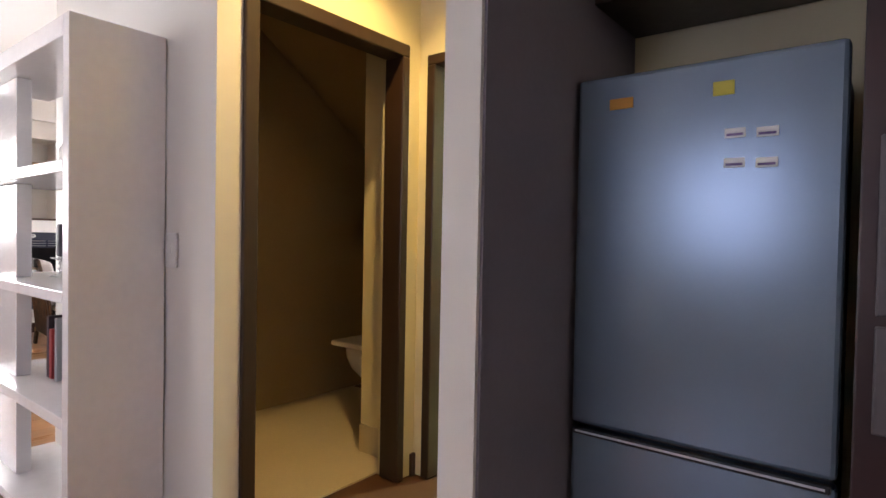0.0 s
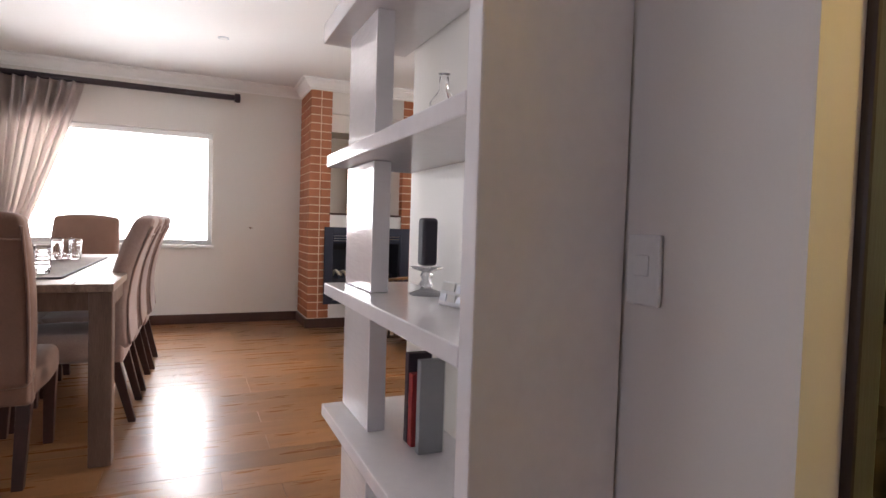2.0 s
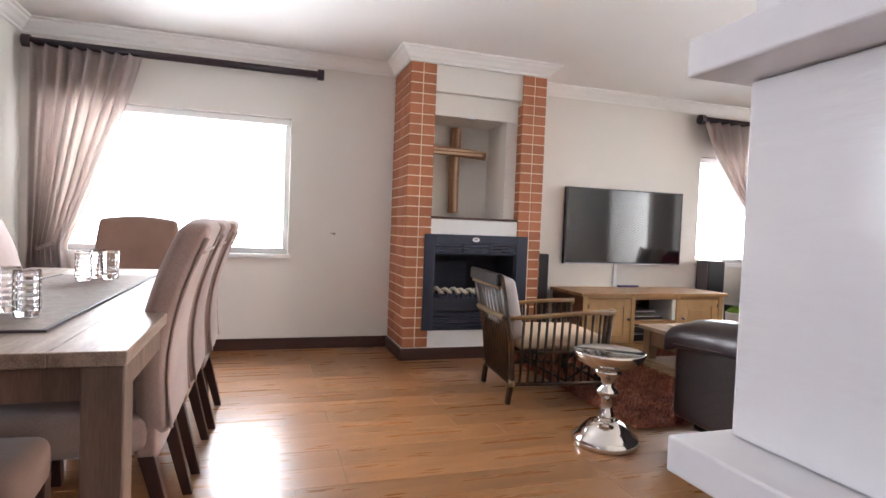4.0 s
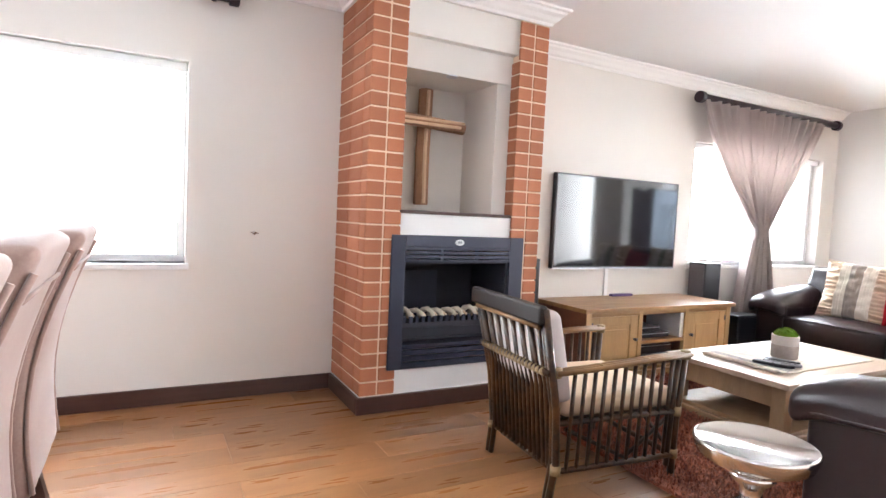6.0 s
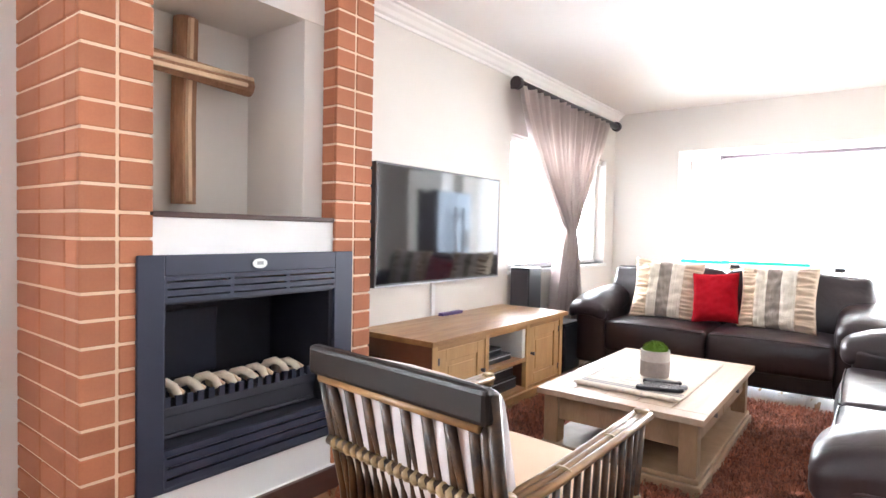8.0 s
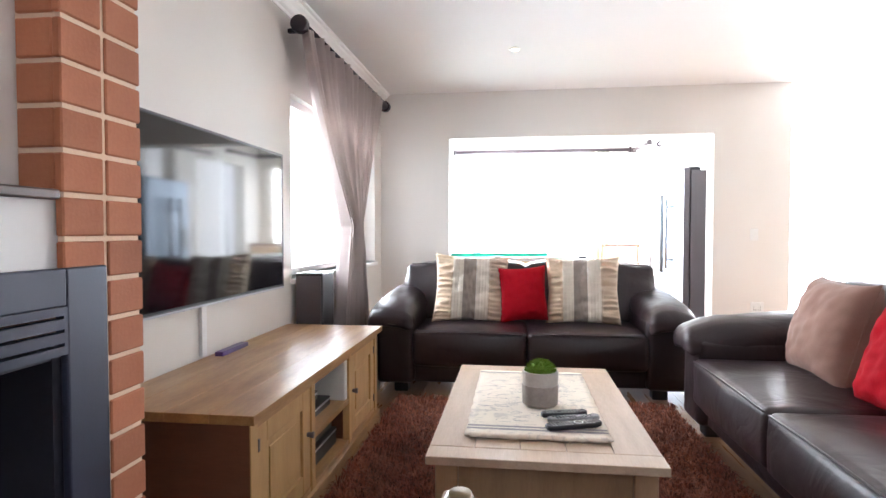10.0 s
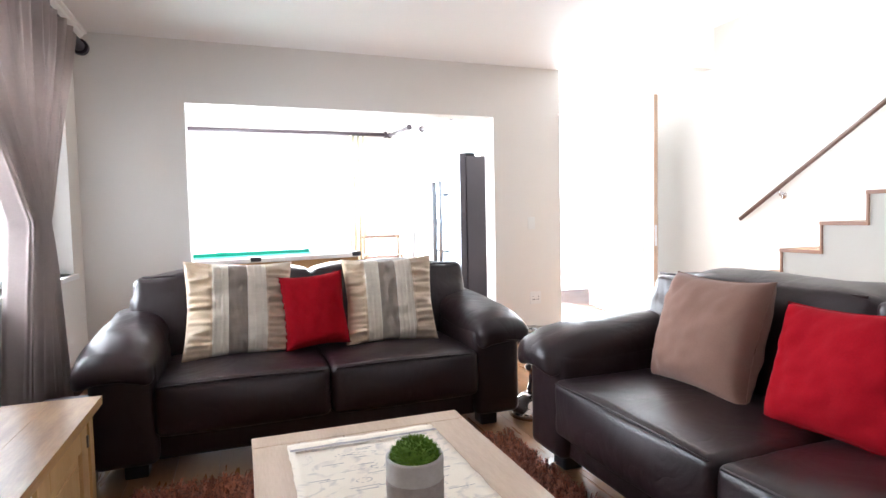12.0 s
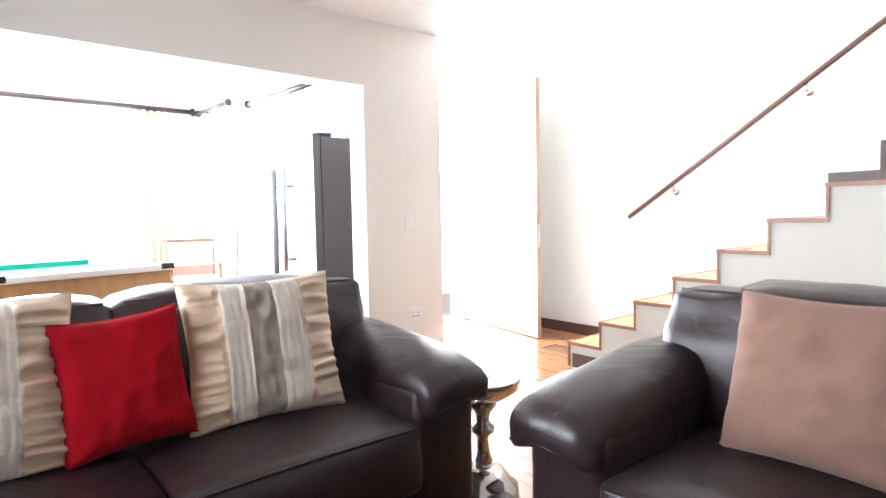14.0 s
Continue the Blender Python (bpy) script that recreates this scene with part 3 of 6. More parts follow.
window(1, WX, -0.80, 0.976, 0.83, 2.0)
window(2, WX, 5.33, 7.46, 0.83, 2.0)
for i, (x0, x1, y0, y1, z0, z1) in enumerate(((-9.9, -9.85, -2.5, 9.0, -0.1, 3.4), (-10.4, -10.35, 7.5, 13.5, -0.1, 3.6), (-10.0, -3.0, 13.2, 13.25, -0.1, 3.6), (-8.0, 0.6, -4.6, -4.55, -0.1, 3.4), (-4.6, 0.8, 10.6, 10.65, -0.1, 3.6))):
    structure("backdrop", B((x0, x1, y0, y1, z0, z1)), DIMSOUTH if i == 3 else DAYLIGHT)


def rod(name, x, y0, y1, z, r=0.030):
    t = thing(name, (x, y0, z), "thick dark wooden curtain rod with round end caps", "curtain rod", "curtain rods")
    part("pole", tube([(x, y0 + 0.03, z), (x, y1 - 0.03, z)], r, 16), ROD, t, smooth=True)
    for y, s in ((y0, 1), (y1, -1)):
        part("end_cap", tube([(x, y - 0.01 * s, z), (x, y + 0.03 * s, z), (x, y + 0.045 * s, z)], r * 1.55, 16), ROD, t, bevel=0.006)
    for y in (y0 + 0.12, y1 - 0.12):
        part("bracket", B((WX, x, y - 0.012, y + 0.012, z - 0.012, z + 0.012)), ROD, t)
    return t


rod("curtain_rod", -8.0, -0.95, 1.22, 2.375)
rod("curtain_rod", -7.975, 5.19, 7.46, 2.375, 0.034)


def curtain(name, x, top, tie, foot, zt, z_tie, z_foot, folds, label, tie_w=0.07, seed=1, sweep=1.1, sag=(0.10, 0.10)):
    """A pleated sheet from a span on the rod, drawn into a tie, then fanning out again."""
    t = thing(name, (x, (top[0] + top[1]) / 2, z_foot), label, "curtain", "curtains")
    bm = bmesh.new()
    nu, nv = folds * 10, 60
    rows = []
    for j in range(nv + 1):
        z = zt + (z_foot - zt) * j / nv
        if z > z_tie:
            k = (zt - z) / (zt - z_tie)
            s = k ** sweep
            a = top[0] + (tie - tie_w / 2 - top[0]) * s + sag[0] * math.sin(math.pi * k) * (1 if top[0] < tie - 0.3 else 0)
            b = top[1] + (tie + tie_w / 2 - top[1]) * s - sag[1] * math.sin(math.pi * k) * (1 if top[1] > tie + 0.3 else 0)
        else:
            k = (z_tie - z) / (z_tie - z_foot)
            s = k ** 0.75
            a = tie - tie_w / 2 + (foot[0] - tie + tie_w / 2) * s
            b = tie + tie_w / 2 + (foot[1] - tie - tie_w / 2) * s
        row = []
        squeeze = (b - a) / (top[1] - top[0])
        amp = 0.044 + 0.018 * (1 - min(1, squeeze))
        for i in range(nu + 1):
            u = i / nu
            wob = 0.35 * noise.noise(Vector((u * 5, z * 1.3, seed)))
            ph = 2 * math.pi * (u + 0.02 * wob) * folds
            y = a + (b - a) * (u + 0.012 * wob)
            d = amp * (math.sin(ph) + 0.35 * math.sin(2.3 * ph + seed) + 0.25 * noise.noise(Vector((u * 22, z * 0.9, seed)))) + 0.03 * wob
            row.append(bm.verts.new((x + d, y + 0.3 * amp * math.cos(ph) * squeeze, z)))
        rows.append(row)
    for r0, r1 in zip(rows, rows[1:]):
        for i in range(nu):
            bm.faces.new((r0[i], r0[i + 1], r1[i + 1], r1[i]))
    ob = part("cloth", bm, SATIN, t, smooth=True)
    s = ob.modifiers.new("thick", "SOLIDIFY")
    s.thickness = 0.003
    tb = tube([(x + 0.055 * math.cos(a), tie + 0.06 * math.sin(a), z_tie + 0.02 * math.sin(2 * a)) for a in [2 * math.pi * k / 16 for k in range(17)]], 0.014, 8)
    part("tieback", tb, SATIN, t, smooth=True)
    return t


curtain("curtain", -7.96, (-0.90, -0.17), -0.775, (-0.93, -0.56), 2.345, 0.86, 0.03, 8, "mauve satin curtain tied to one side of the dining window", seed=3, sweep=1.15, sag=(0.0, 0.0), tie_w=0.23)
curtain("curtain", -7.94, (5.20, 7.14), 6.13, (5.84, 6.56), 2.345, 1.17, 0.03, 14, "mauve satin curtain tied in the middle of the lounge window", seed=8, sweep=1.15, sag=(-0.04, 0.0), tie_w=0.13)


# fireplace --------------------------------------------------------------
fireplace = thing("fireplace", (FX, 2.5, 0), "white plastered chimney breast with brick pillars, niche and gas fire", "fireplace")
fireplace["kind"] = "structure"
YM0, YM1 = 2.045, 2.99
part("pillar_core", B((WX, FX - 0.005, P1 + 0.008, P2 - 0.008, SK, H - 0.1)), MORTAR, fireplace)
part("pillar_core", B((WX, FX - 0.005, P3 + 0.008, P4 - 0.008, SK, H - 0.1)), MORTAR, fireplace)
part("plinth", B((WX, FX, P1, P4, 0, SK)), MATTWHITE, fireplace)
part("head_beam", B((WX, FX - 0.03, P2 - 0.008, P3 + 0.008, 2.245, H)), WALL, fireplace)
part("pillar_cap", B((WX, FX, P1, P4, H - 0.1, H)), WALL, fireplace)
part("niche_lintel", B((WX, FX - 0.09, P2 - 0.008, P3 + 0.008, 2.06, 2.245)), WALL, fireplace)
part("niche_back", B((WX, WX + 0.04, P2 - 0.008, P3 + 0.008, 1.195, 2.06)), WALL, fireplace)
part("niche_cheek", B((WX + 0.04, FX - 0.10, P3 - 0.10, P3 + 0.008, 1.195, 2.06)), WALL, fireplace)
part("niche_shelf", B((WX, FX - 0.004, P2, P3, 1.185, 1.205)), SKIRT, fireplace, bevel=0.004)
part("panel_above", B((WX, FX - 0.02, P2 - 0.008, P3 + 0.008, 1.045, 1.185)), MATTWHITE, fireplace)
part("panel_below", B((FX - 0.05, FX - 0.012, P2 - 0.008, P3 + 0.008, SK, 0.26)), MATTWHITE, fireplace)
part("spotlight", lathe([(0.030, 0), (0.036, 0.002), (0.036, 0.008), (0.030, 0.012)], (-7.64, 2.455, 2.048), 18), SILVER, fireplace)

gas = thing("gas_fire", (FX, 2.5, 0.245), "charcoal steel built-in gas fire with louvres and pale logs", "gas fire")
z0, z1, X1 = 0.245, 1.057, FX + 0.010
oy0, oy1, oz0, oz1 = 2.135, 2.884, 0.39, 0.895


def slots(y0, y1, za, zb, rows, cols):
    """Steel face with long slots cut through it."""
    bx = []
    h = (zb - za) / (2 * rows + 1)
    for r in range(2 * rows + 1):
        a, b = za + r * h, za + (r + 1) * h
        if r % 2 == 0:
            bx.append((X1 - 0.018, X1, y0, y1, a + (0 if r == 0 else -h * 0.25), b + (0 if r == 2 * rows else h * 0.25)))
        else:
            for c in range(cols + 1):
                yc = y0 + (y1 - y0) * c / cols
                bx.append((X1 - 0.018, X1, max(y0, yc - 0.008), min(y1, yc + 0.008), a + h * 0.25, b - h * 0.25))
    return bx


part("frame", B((X1 - 0.018, X1, YM0, oy0, z0, z1), (X1 - 0.018, X1, oy1, YM1, z0, z1), (X1 - 0.018, X1, oy0, oy1, 0.985, z1), (X1 - 0.018, X1, oy0, oy1, z0, 0.262)), STEEL, gas, bevel=0.004)
part("upper_louvre", B(*slots(oy0, oy1, oz1, 0.985, 3, 3)), STEEL, gas)
part("lower_louvre", B(*slots(oy0, oy1, 0.262, oz0, 3, 1)), STEEL, gas)
for nm, bx in (("firebox_back", (WX + 0.10, WX + 0.12, oy0, oy1, oz0, oz1)), ("firebox_side", (WX + 0.12, X1 - 0.02, oy0, oy0 + 0.012, oz0, oz1)), ("firebox_side", (WX + 0.12, X1 - 0.02, oy1 - 0.012, oy1, oz0, oz1)), ("firebox_floor", (WX + 0.12, X1 - 0.02, oy0 + 0.012, oy1 - 0.012, oz0 - 0.01, oz0)), ("firebox_top", (WX + 0.12, X1 - 0.02, oy0 + 0.012, oy1 - 0.012, oz1 - 0.01, oz1))):
    part(nm, B(bx), SOOT, gas)
part("back_plate", B((WX + 0.121, WX + 0.13, oy0 + 0.10, oy1 - 0.30, 0.52, 0.80)), STEEL, gas, bevel=0.004)
part("side_cheek", B((X1 - 0.30, X1 - 0.0185, oy1 - 0.018, oy1 + 0.03, oz0 - 0.02, oz1 + 0.02)), SOOT, gas)
part("grate_tray", B((-7.90, -7.60, oy0 + 0.02, oy1 - 0.04, 0.475, 0.50), (-7.90, -7.62, oy0 + 0.05, oy1 - 0.07, oz0, 0.475)), SOOT, gas, bevel=0.003)
part("grate_front", B((-7.618, -7.598, oy0 + 0.02, oy1 - 0.04, 0.478, 0.512), (-7.612, -7.604, oy0 + 0.02, oy1 - 0.04, 0.415, 0.478), (-7.618, -7.598, oy0 + 0.02, oy1 - 0.04, 0.400, 0.415)), SOOT, gas, bevel=0.004)
for k in range(16):
    y = oy0 + 0.05 + k * (oy1 - oy0 - 0.12) / 15
    part("grate_tooth", B((-7.612, -7.60, y - 0.011, y + 0.011, 0.50, 0.548)), STEEL, gas)
bm = tube([(X1 - 0.001, 0, 0), (X1 + 0.004, 0, 0)], 0.020, 24)
for v in bm.verts:
    v.co.y, v.co.z = 2.50 + v.co.y * 1.6, 1.018 + v.co.z * 0.95
part("oval_badge", bm, MATTWHITE, gas, "white oval badge with a small grey mark")
part("badge_mark", B((X1 + 0.0042, X1 + 0.0052, 2.486, 2.514, 1.013, 1.026)), GREYPLASTIC, gas)
lr = random.Random(21)
for k in range(8):
    y = oy0 + 0.075 + k * 0.076 + lr.uniform(-0.006, 0.006)
    zc, h, lean = 0.535, lr.uniform(0.040, 0.058), lr.uniform(-0.012, 0.014)
    p = [(-7.71, y - 0.030, zc), (-7.685, y - 0.018, zc + h * 0.8), (-7.66, y + lean * 0.3, zc + h), (-7.632, y + 0.014 + lean * 0.5, zc + h * 0.72), (-7.616, y + 0.022 + lean, zc + 0.006)]
    part("log", tube(p, 0.0195, 9, r2=0.015), LOG, gas, "pale curled log", smooth=True)
    part("log", tube([(-7.67, y + 0.030, zc - 0.004), (-7.645, y + 0.036, zc + 0.028), (-7.622, y + 0.050, zc + 0.010)], 0.0095, 7), BARE, gas, "small broken log end", smooth=True)
for k in range(5):
    y = oy0 + 0.09 + k * 0.125
    part("log", tube([(-7.78, y - 0.05, 0.525), (-7.77, y + 0.06, 0.545)], 0.020, 8), SOOT, gas, "charred log at the back", smooth=True)

cross = thing("wall_cross", (-7.99, 2.42, 1.25), "rough split-log wooden cross leaning in the niche", "cross")
part("upright", tube([(-7.975, 2.435, 1.25), (-7.97, 2.430, 1.6), (-7.975, 2.442, 2.03)], 0.050, 9), BARK, cross, smooth=False)
part("upright_heart", tube([(-7.928, 2.435, 1.26), (-7.926, 2.428, 1.6), (-7.928, 2.440, 2.02)], 0.014, 6), BARE, cross)
part("crossbar", tube([(-7.90, 2.13, 1.815), (-7.895, 2.42, 1.80), (-7.90, 2.70, 1.785)], 0.042, 9), BARK, cross)
part("crossbar_face", B((-7.862, -7.850, 2.14, 2.69, 1.805, 1.822), (-7.860, -7.848, 2.14, 2.66, 1.773, 1.792)), BARE, cross, bevel=0.004)


# television, media cabinet ------------------------------------------------
tv = thing("television", (-8.06, 4.35, 0.8), "large flat television hung on the wall above the oak cabinet", "television")
TX, ty0, ty1, tz0, tz1 = -8.035, 3.655, 5.065, 0.80, 1.575
part("body", B((TX - 0.045, TX, ty0, ty1, tz0, tz1)), BLACK, tv, bevel=0.004)
part("screen", B((TX, TX + 0.003, ty0 + 0.012, ty1 - 0.012, tz0 + 0.022, tz1 - 0.012)), SCREEN, tv)
part("bezel", B((TX, TX + 0.006, ty0, ty1, tz0, tz0 + 0.012), (TX, TX + 0.006, ty0, ty1, tz1 - 0.005, tz1), (TX, TX + 0.006, ty0, ty0 + 0.005, tz0 + 0.012, tz1 - 0.005), (TX, TX + 0.006, ty1 - 0.005, ty1, tz0 + 0.012, tz1 - 0.005)), DARKGREY, tv)
part("lower_trim", B((TX + 0.006, TX + 0.009, ty0, ty1, tz0 + 0.001, tz0 + 0.009)), SILVER, tv, "thin silver lower edge")
tagged(structure("cable_cover", B((WX, WX + 0.018, 4.27, 4.31, 0.565, 0.80)), MATTWHITE, bevel=0.003))
stb = thing("media_box", (-7.99, 4.36, 0.567), "slim purple box on the oak cabinet", "media box")
part("case", B((-8.02, -7.98, 4.28, 4.52, 0.567, 0.588)), PURPLE, stb, bevel=0.003)

unit = thing("media_cabinet", (-7.75, 4.36, 0), "pale oak media cabinet with two panelled doors and open middle", "media cabinet")
ux0, ux1, uy0, uy1, uz = -8.06, -7.50, 3.56, 5.16, 0.565
for k in range(4):
    w = (ux1 + 0.03 - ux0) / 4
    part("top_board", B((ux0 + k * w + 0.0003, ux0 + (k + 1) * w - 0.0003, uy0 - 0.03, uy1 + 0.03, uz - 0.03, uz)), OAK, unit, bevel=0.0012)
part("side_panel", B((ux0, ux1, uy0, uy0 + 0.025, 0.03, uz - 0.03)), OAKSHADE, unit)
part("side_panel", B((ux0, ux1, uy1 - 0.025, uy1, 0.03, uz - 0.03)), OAKV, unit)
part("back_panel", B((ux0, ux0 + 0.01, uy0 + 0.025, uy1 - 0.025, 0.03, uz - 0.03)), OAKSHADE, unit)
part("plinth", B((ux0, ux1 + 0.018, uy0 - 0.015, uy1 + 0.015, 0, 0.075)), OAK, unit, bevel=0.006)
for a, b in ((uy0 + 0.0005, uy0 + 0.05), (4.085, 4.125), (4.60, 4.64), (uy1 - 0.05, uy1 - 0.0005)):
    part("post", B((ux1 - 0.03, ux1 + 0.004, a, b, 0.075, uz - 0.03)), OAKV, unit, bevel=0.002)
part("top_rail", B((ux1 - 0.03, ux1 + 0.003, uy0 + 0.05, uy1 - 0.05, uz - 0.062, uz - 0.03)), OAK, unit)
part("base_board", B((ux0 + 0.01, ux1, uy0 + 0.025, uy1 - 0.025, 0.075, 0.095)), OAK, unit)
part("shelf", B((ux0 + 0.01, ux1, 4.125, 4.60, 0.275, 0.30)), OAK, unit)
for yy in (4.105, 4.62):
    part("divider", B((ux0 + 0.01, ux1 - 0.03, yy - 0.01, yy + 0.01, 0.095, uz - 0.03)), OAKSHADE, unit)
for a, b, s in ((uy0 + 0.05, 4.085, 1), (4.64, uy1 - 0.05, -1)):
    d = part("door", B((ux1 - 0.022, ux1 - 0.002, a + 0.003, a + 0.08, 0.098, 0.50), (ux1 - 0.022, ux1 - 0.002, b - 0.08, b - 0.003, 0.098, 0.50), (ux1 - 0.022, ux1 - 0.002, a + 0.08, b - 0.08, 0.098, 0.17), (ux1 - 0.022, ux1 - 0.002, a + 0.08, b - 0.08, 0.43, 0.50)), OAKV, unit, bevel=0.003)
    part("door_panel", B((ux1 - 0.020, ux1 - 0.012, a + 0.08, b - 0.08, 0.17, 0.43), (ux1 - 0.012, ux1 - 0.006, a + 0.11, b - 0.11, 0.20, 0.40)), OAKV, d, bevel=0.003)
    yk = b - 0.035 if s == 1 else a + 0.035
    part("knob", tube([(ux1 - 0.002, yk, 0.32), (ux1 + 0.016, yk, 0.32), (ux1 + 0.024, yk, 0.32)], 0.009, 10, r2=0.014), DARKGREY, d, smooth=True)
    yh = a + 0.012 if s == 1 else b - 0.012
    for z in (0.16, 0.44):
        part("hinge", B((ux1 - 0.002, ux1 + 0.003, yh - 0.006, yh + 0.006, z - 0.02, z + 0.02)), DARKGREY, d)
for nm, lab, bx in (("disc_player", "slim black disc player on the cabinet shelf", (-7.90, -7.56, 4.16, 4.50, 0.302, 0.345)), ("set_top_box", "black set-top box stacked on the player", (-7.86, -7.60, 4.20, 4.44, 0.347, 0.385)), ("amplifier", "black amplifier in the lower cabinet bay", (-7.92, -7.55, 4.15, 4.56, 0.097, 0.175)), ("receiver", "black receiver stacked on the amplifier", (-7.92, -7.57, 4.16, 4.55, 0.177, 0.245))):
    e = thing(nm, ((bx[0] + bx[1]) / 2, (bx[2] + bx[3]) / 2, bx[4]), lab, "audio equipment", "players in the cabinet")
    part("case", B(bx), BLACK, e, bevel=0.004)
    part("front_strip", B((bx[1], bx[1] + 0.003, bx[2] + 0.01, bx[3] - 0.01, bx[5] - 0.014, bx[5] - 0.008)), SILVER, e)
wb = thing("white_console", (-7.62, 4.565, 0.302), "white upright console standing in the cabinet", "games console")
part("case", B((-7.85, -7.505, 4.555, 4.598, 0.302, 0.50)), PVC, wb, bevel=0.006)

for nm, lab, at, w, d, h, zb in (("loudspeaker", "black floor-standing loudspeaker behind the oak cabinet", (-7.975, 5.345), 0.18, 0.22, 0.866, 0.0),):
    sp = thing(nm, (at[0], at[1], zb), lab, "loudspeaker", "loudspeakers")
    part("cabinet", B((at[0] - w / 2, at[0] + w / 2, at[1] - 0.02, at[1] + d - 0.02, zb, h)), BLACK, sp, bevel=0.01)
    part("grille", B((at[0] - w / 2 + 0.01, at[0] + w / 2 - 0.01, at[1] - 0.028, at[1] - 0.021, zb + 0.04, h - 0.02)), DARKGREY, sp)
sp2 = thing("subwoofer", (-7.72, 5.62, 0), "low black subwoofer box on the floor beside the cabinet", "loudspeaker", "loudspeakers")
part("cabinet", B((-7.82, -7.640, 5.49, 5.82, 0.0, 0.41)), BLACK, sp2, bevel=0.01)
part("grille", B((-7.640, -7.634, 5.51, 5.80, 0.03, 0.39)), BLACK, sp2)
sp3 = thing("loudspeaker", (-7.96, 3.30, 0), "slim black loudspeaker standing between the chimney breast and cabinet", "loudspeaker", "loudspeakers")
part("cabinet", B((-8.02, -7.80, 3.20, 3.36, 0, 0.90)), BLACK, sp3, bevel=0.01)


# coffee table and what lies on it ------------------------------------------
ct = thing("coffee_table", (-6.587, 4.44, 0), "washed oak coffee table with boarded top, drawers and lower shelf", "coffee table")
cx0, cx1, cy0, cy1, cz = -6.985, -6.187, 3.78, 5.10, 0.368
part("end_board", B((cx0, cx1, cy0, cy0 + 0.0999, cz - 0.03, cz)), TABLEOAK, ct, bevel=0.003)
part("end_board", B((cx0, cx1, cy1 - 0.0999, cy1, cz - 0.03, cz)), TABLEOAK, ct, bevel=0.003)
for k in range(5):
    w = (cx1 - cx0) / 5
    part("top_board", B((cx0 + k * w + 0.0012, cx0 + (k + 1) * w - 0.0012, cy0 + 0.101, cy1 - 0.101, cz - 0.03, cz)), TABLEOAK, ct, bevel=0.002)
part("under_top", B((cx0 + 0.05, cx1 - 0.05, cy0 + 0.05, cy1 - 0.05, cz - 0.035, cz - 0.031)), OAKSHADE, ct)
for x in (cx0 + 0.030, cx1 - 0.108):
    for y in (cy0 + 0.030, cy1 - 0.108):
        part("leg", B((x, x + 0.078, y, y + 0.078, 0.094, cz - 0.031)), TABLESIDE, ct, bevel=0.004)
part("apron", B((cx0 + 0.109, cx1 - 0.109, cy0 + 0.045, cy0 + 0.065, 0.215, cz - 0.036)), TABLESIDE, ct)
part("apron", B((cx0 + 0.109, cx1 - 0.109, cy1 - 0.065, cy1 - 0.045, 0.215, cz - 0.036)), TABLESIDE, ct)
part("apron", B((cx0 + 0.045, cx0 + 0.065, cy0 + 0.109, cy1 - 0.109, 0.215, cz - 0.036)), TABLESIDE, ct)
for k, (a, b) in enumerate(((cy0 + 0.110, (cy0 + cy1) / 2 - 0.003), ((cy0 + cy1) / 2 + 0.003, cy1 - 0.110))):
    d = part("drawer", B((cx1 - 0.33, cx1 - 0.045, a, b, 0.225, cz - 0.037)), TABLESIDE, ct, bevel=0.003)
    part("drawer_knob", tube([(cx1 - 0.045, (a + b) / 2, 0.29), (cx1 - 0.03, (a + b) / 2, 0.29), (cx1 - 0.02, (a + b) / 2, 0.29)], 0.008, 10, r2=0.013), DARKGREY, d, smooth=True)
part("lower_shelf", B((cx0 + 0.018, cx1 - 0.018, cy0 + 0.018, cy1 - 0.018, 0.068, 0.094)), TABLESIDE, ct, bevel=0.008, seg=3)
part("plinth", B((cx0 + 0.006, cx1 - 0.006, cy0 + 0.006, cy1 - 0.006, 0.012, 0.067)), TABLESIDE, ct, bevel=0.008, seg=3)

runner = thing("table_runner", (-6.6, 4.46, cz), "cream linen table runner with faded grey stamps, folded at its ends", "table runner")
bm = bmesh.new()
rx0, rx1, ry0, ry1 = -6.868, -6.335, 3.965, 4.965
gv = [[bm.verts.new((rx0 + (rx1 - rx0) * i / 20 + 0.006 * noise.noise(Vector((0, j * 0.4, 1))), ry0 + (ry1 - ry0) * j / 40 + 0.012 * noise.noise(Vector((i * 0.25, 0, 5))), cz + 0.006 + 0.003 * noise.noise(Vector((i * 0.5, j * 0.4, 0))) + (0.008 if j < 3 else 0))) for j in range(41)] for i in range(21)]
for i in range(20):
    for j in range(40):
        bm.faces.new((gv[i][j], gv[i + 1][j], gv[i + 1][j + 1], gv[i][j + 1]))
rn = part("cloth", bm, LINEN, runner, smooth=True)
sd = rn.modifiers.new("thick", "SOLIDIFY")
sd.thickness = 0.004
bm = bmesh.new()
rr = random.Random(4)
for k in range(26):
    cxp, cyp = rr.uniform(rx0 + 0.07, rx1 - 0.07), rr.uniform(ry0 + 0.12, ry1 - 0.06)
    r0, r1 = rr.uniform(0.018, 0.045), rr.uniform(0.010, 0.022)
    n = 18
    a = [bm.verts.new((cxp + r0 * math.cos(t), cyp + r1 * math.sin(t), cz + 0.0125)) for t in (2 * math.pi * i / n for i in range(n))]
    b = [bm.verts.new((cxp + (r0 - 0.003) * math.cos(t), cyp + (r1 - 0.003) * math.sin(t), cz + 0.0125)) for t in (2 * math.pi * i / n for i in range(n))]
    for i in range(n):
        if rr.random() < 0.7:
            bm.faces.new((a[i], a[(i + 1) % n], b[(i + 1) % n], b[i]))
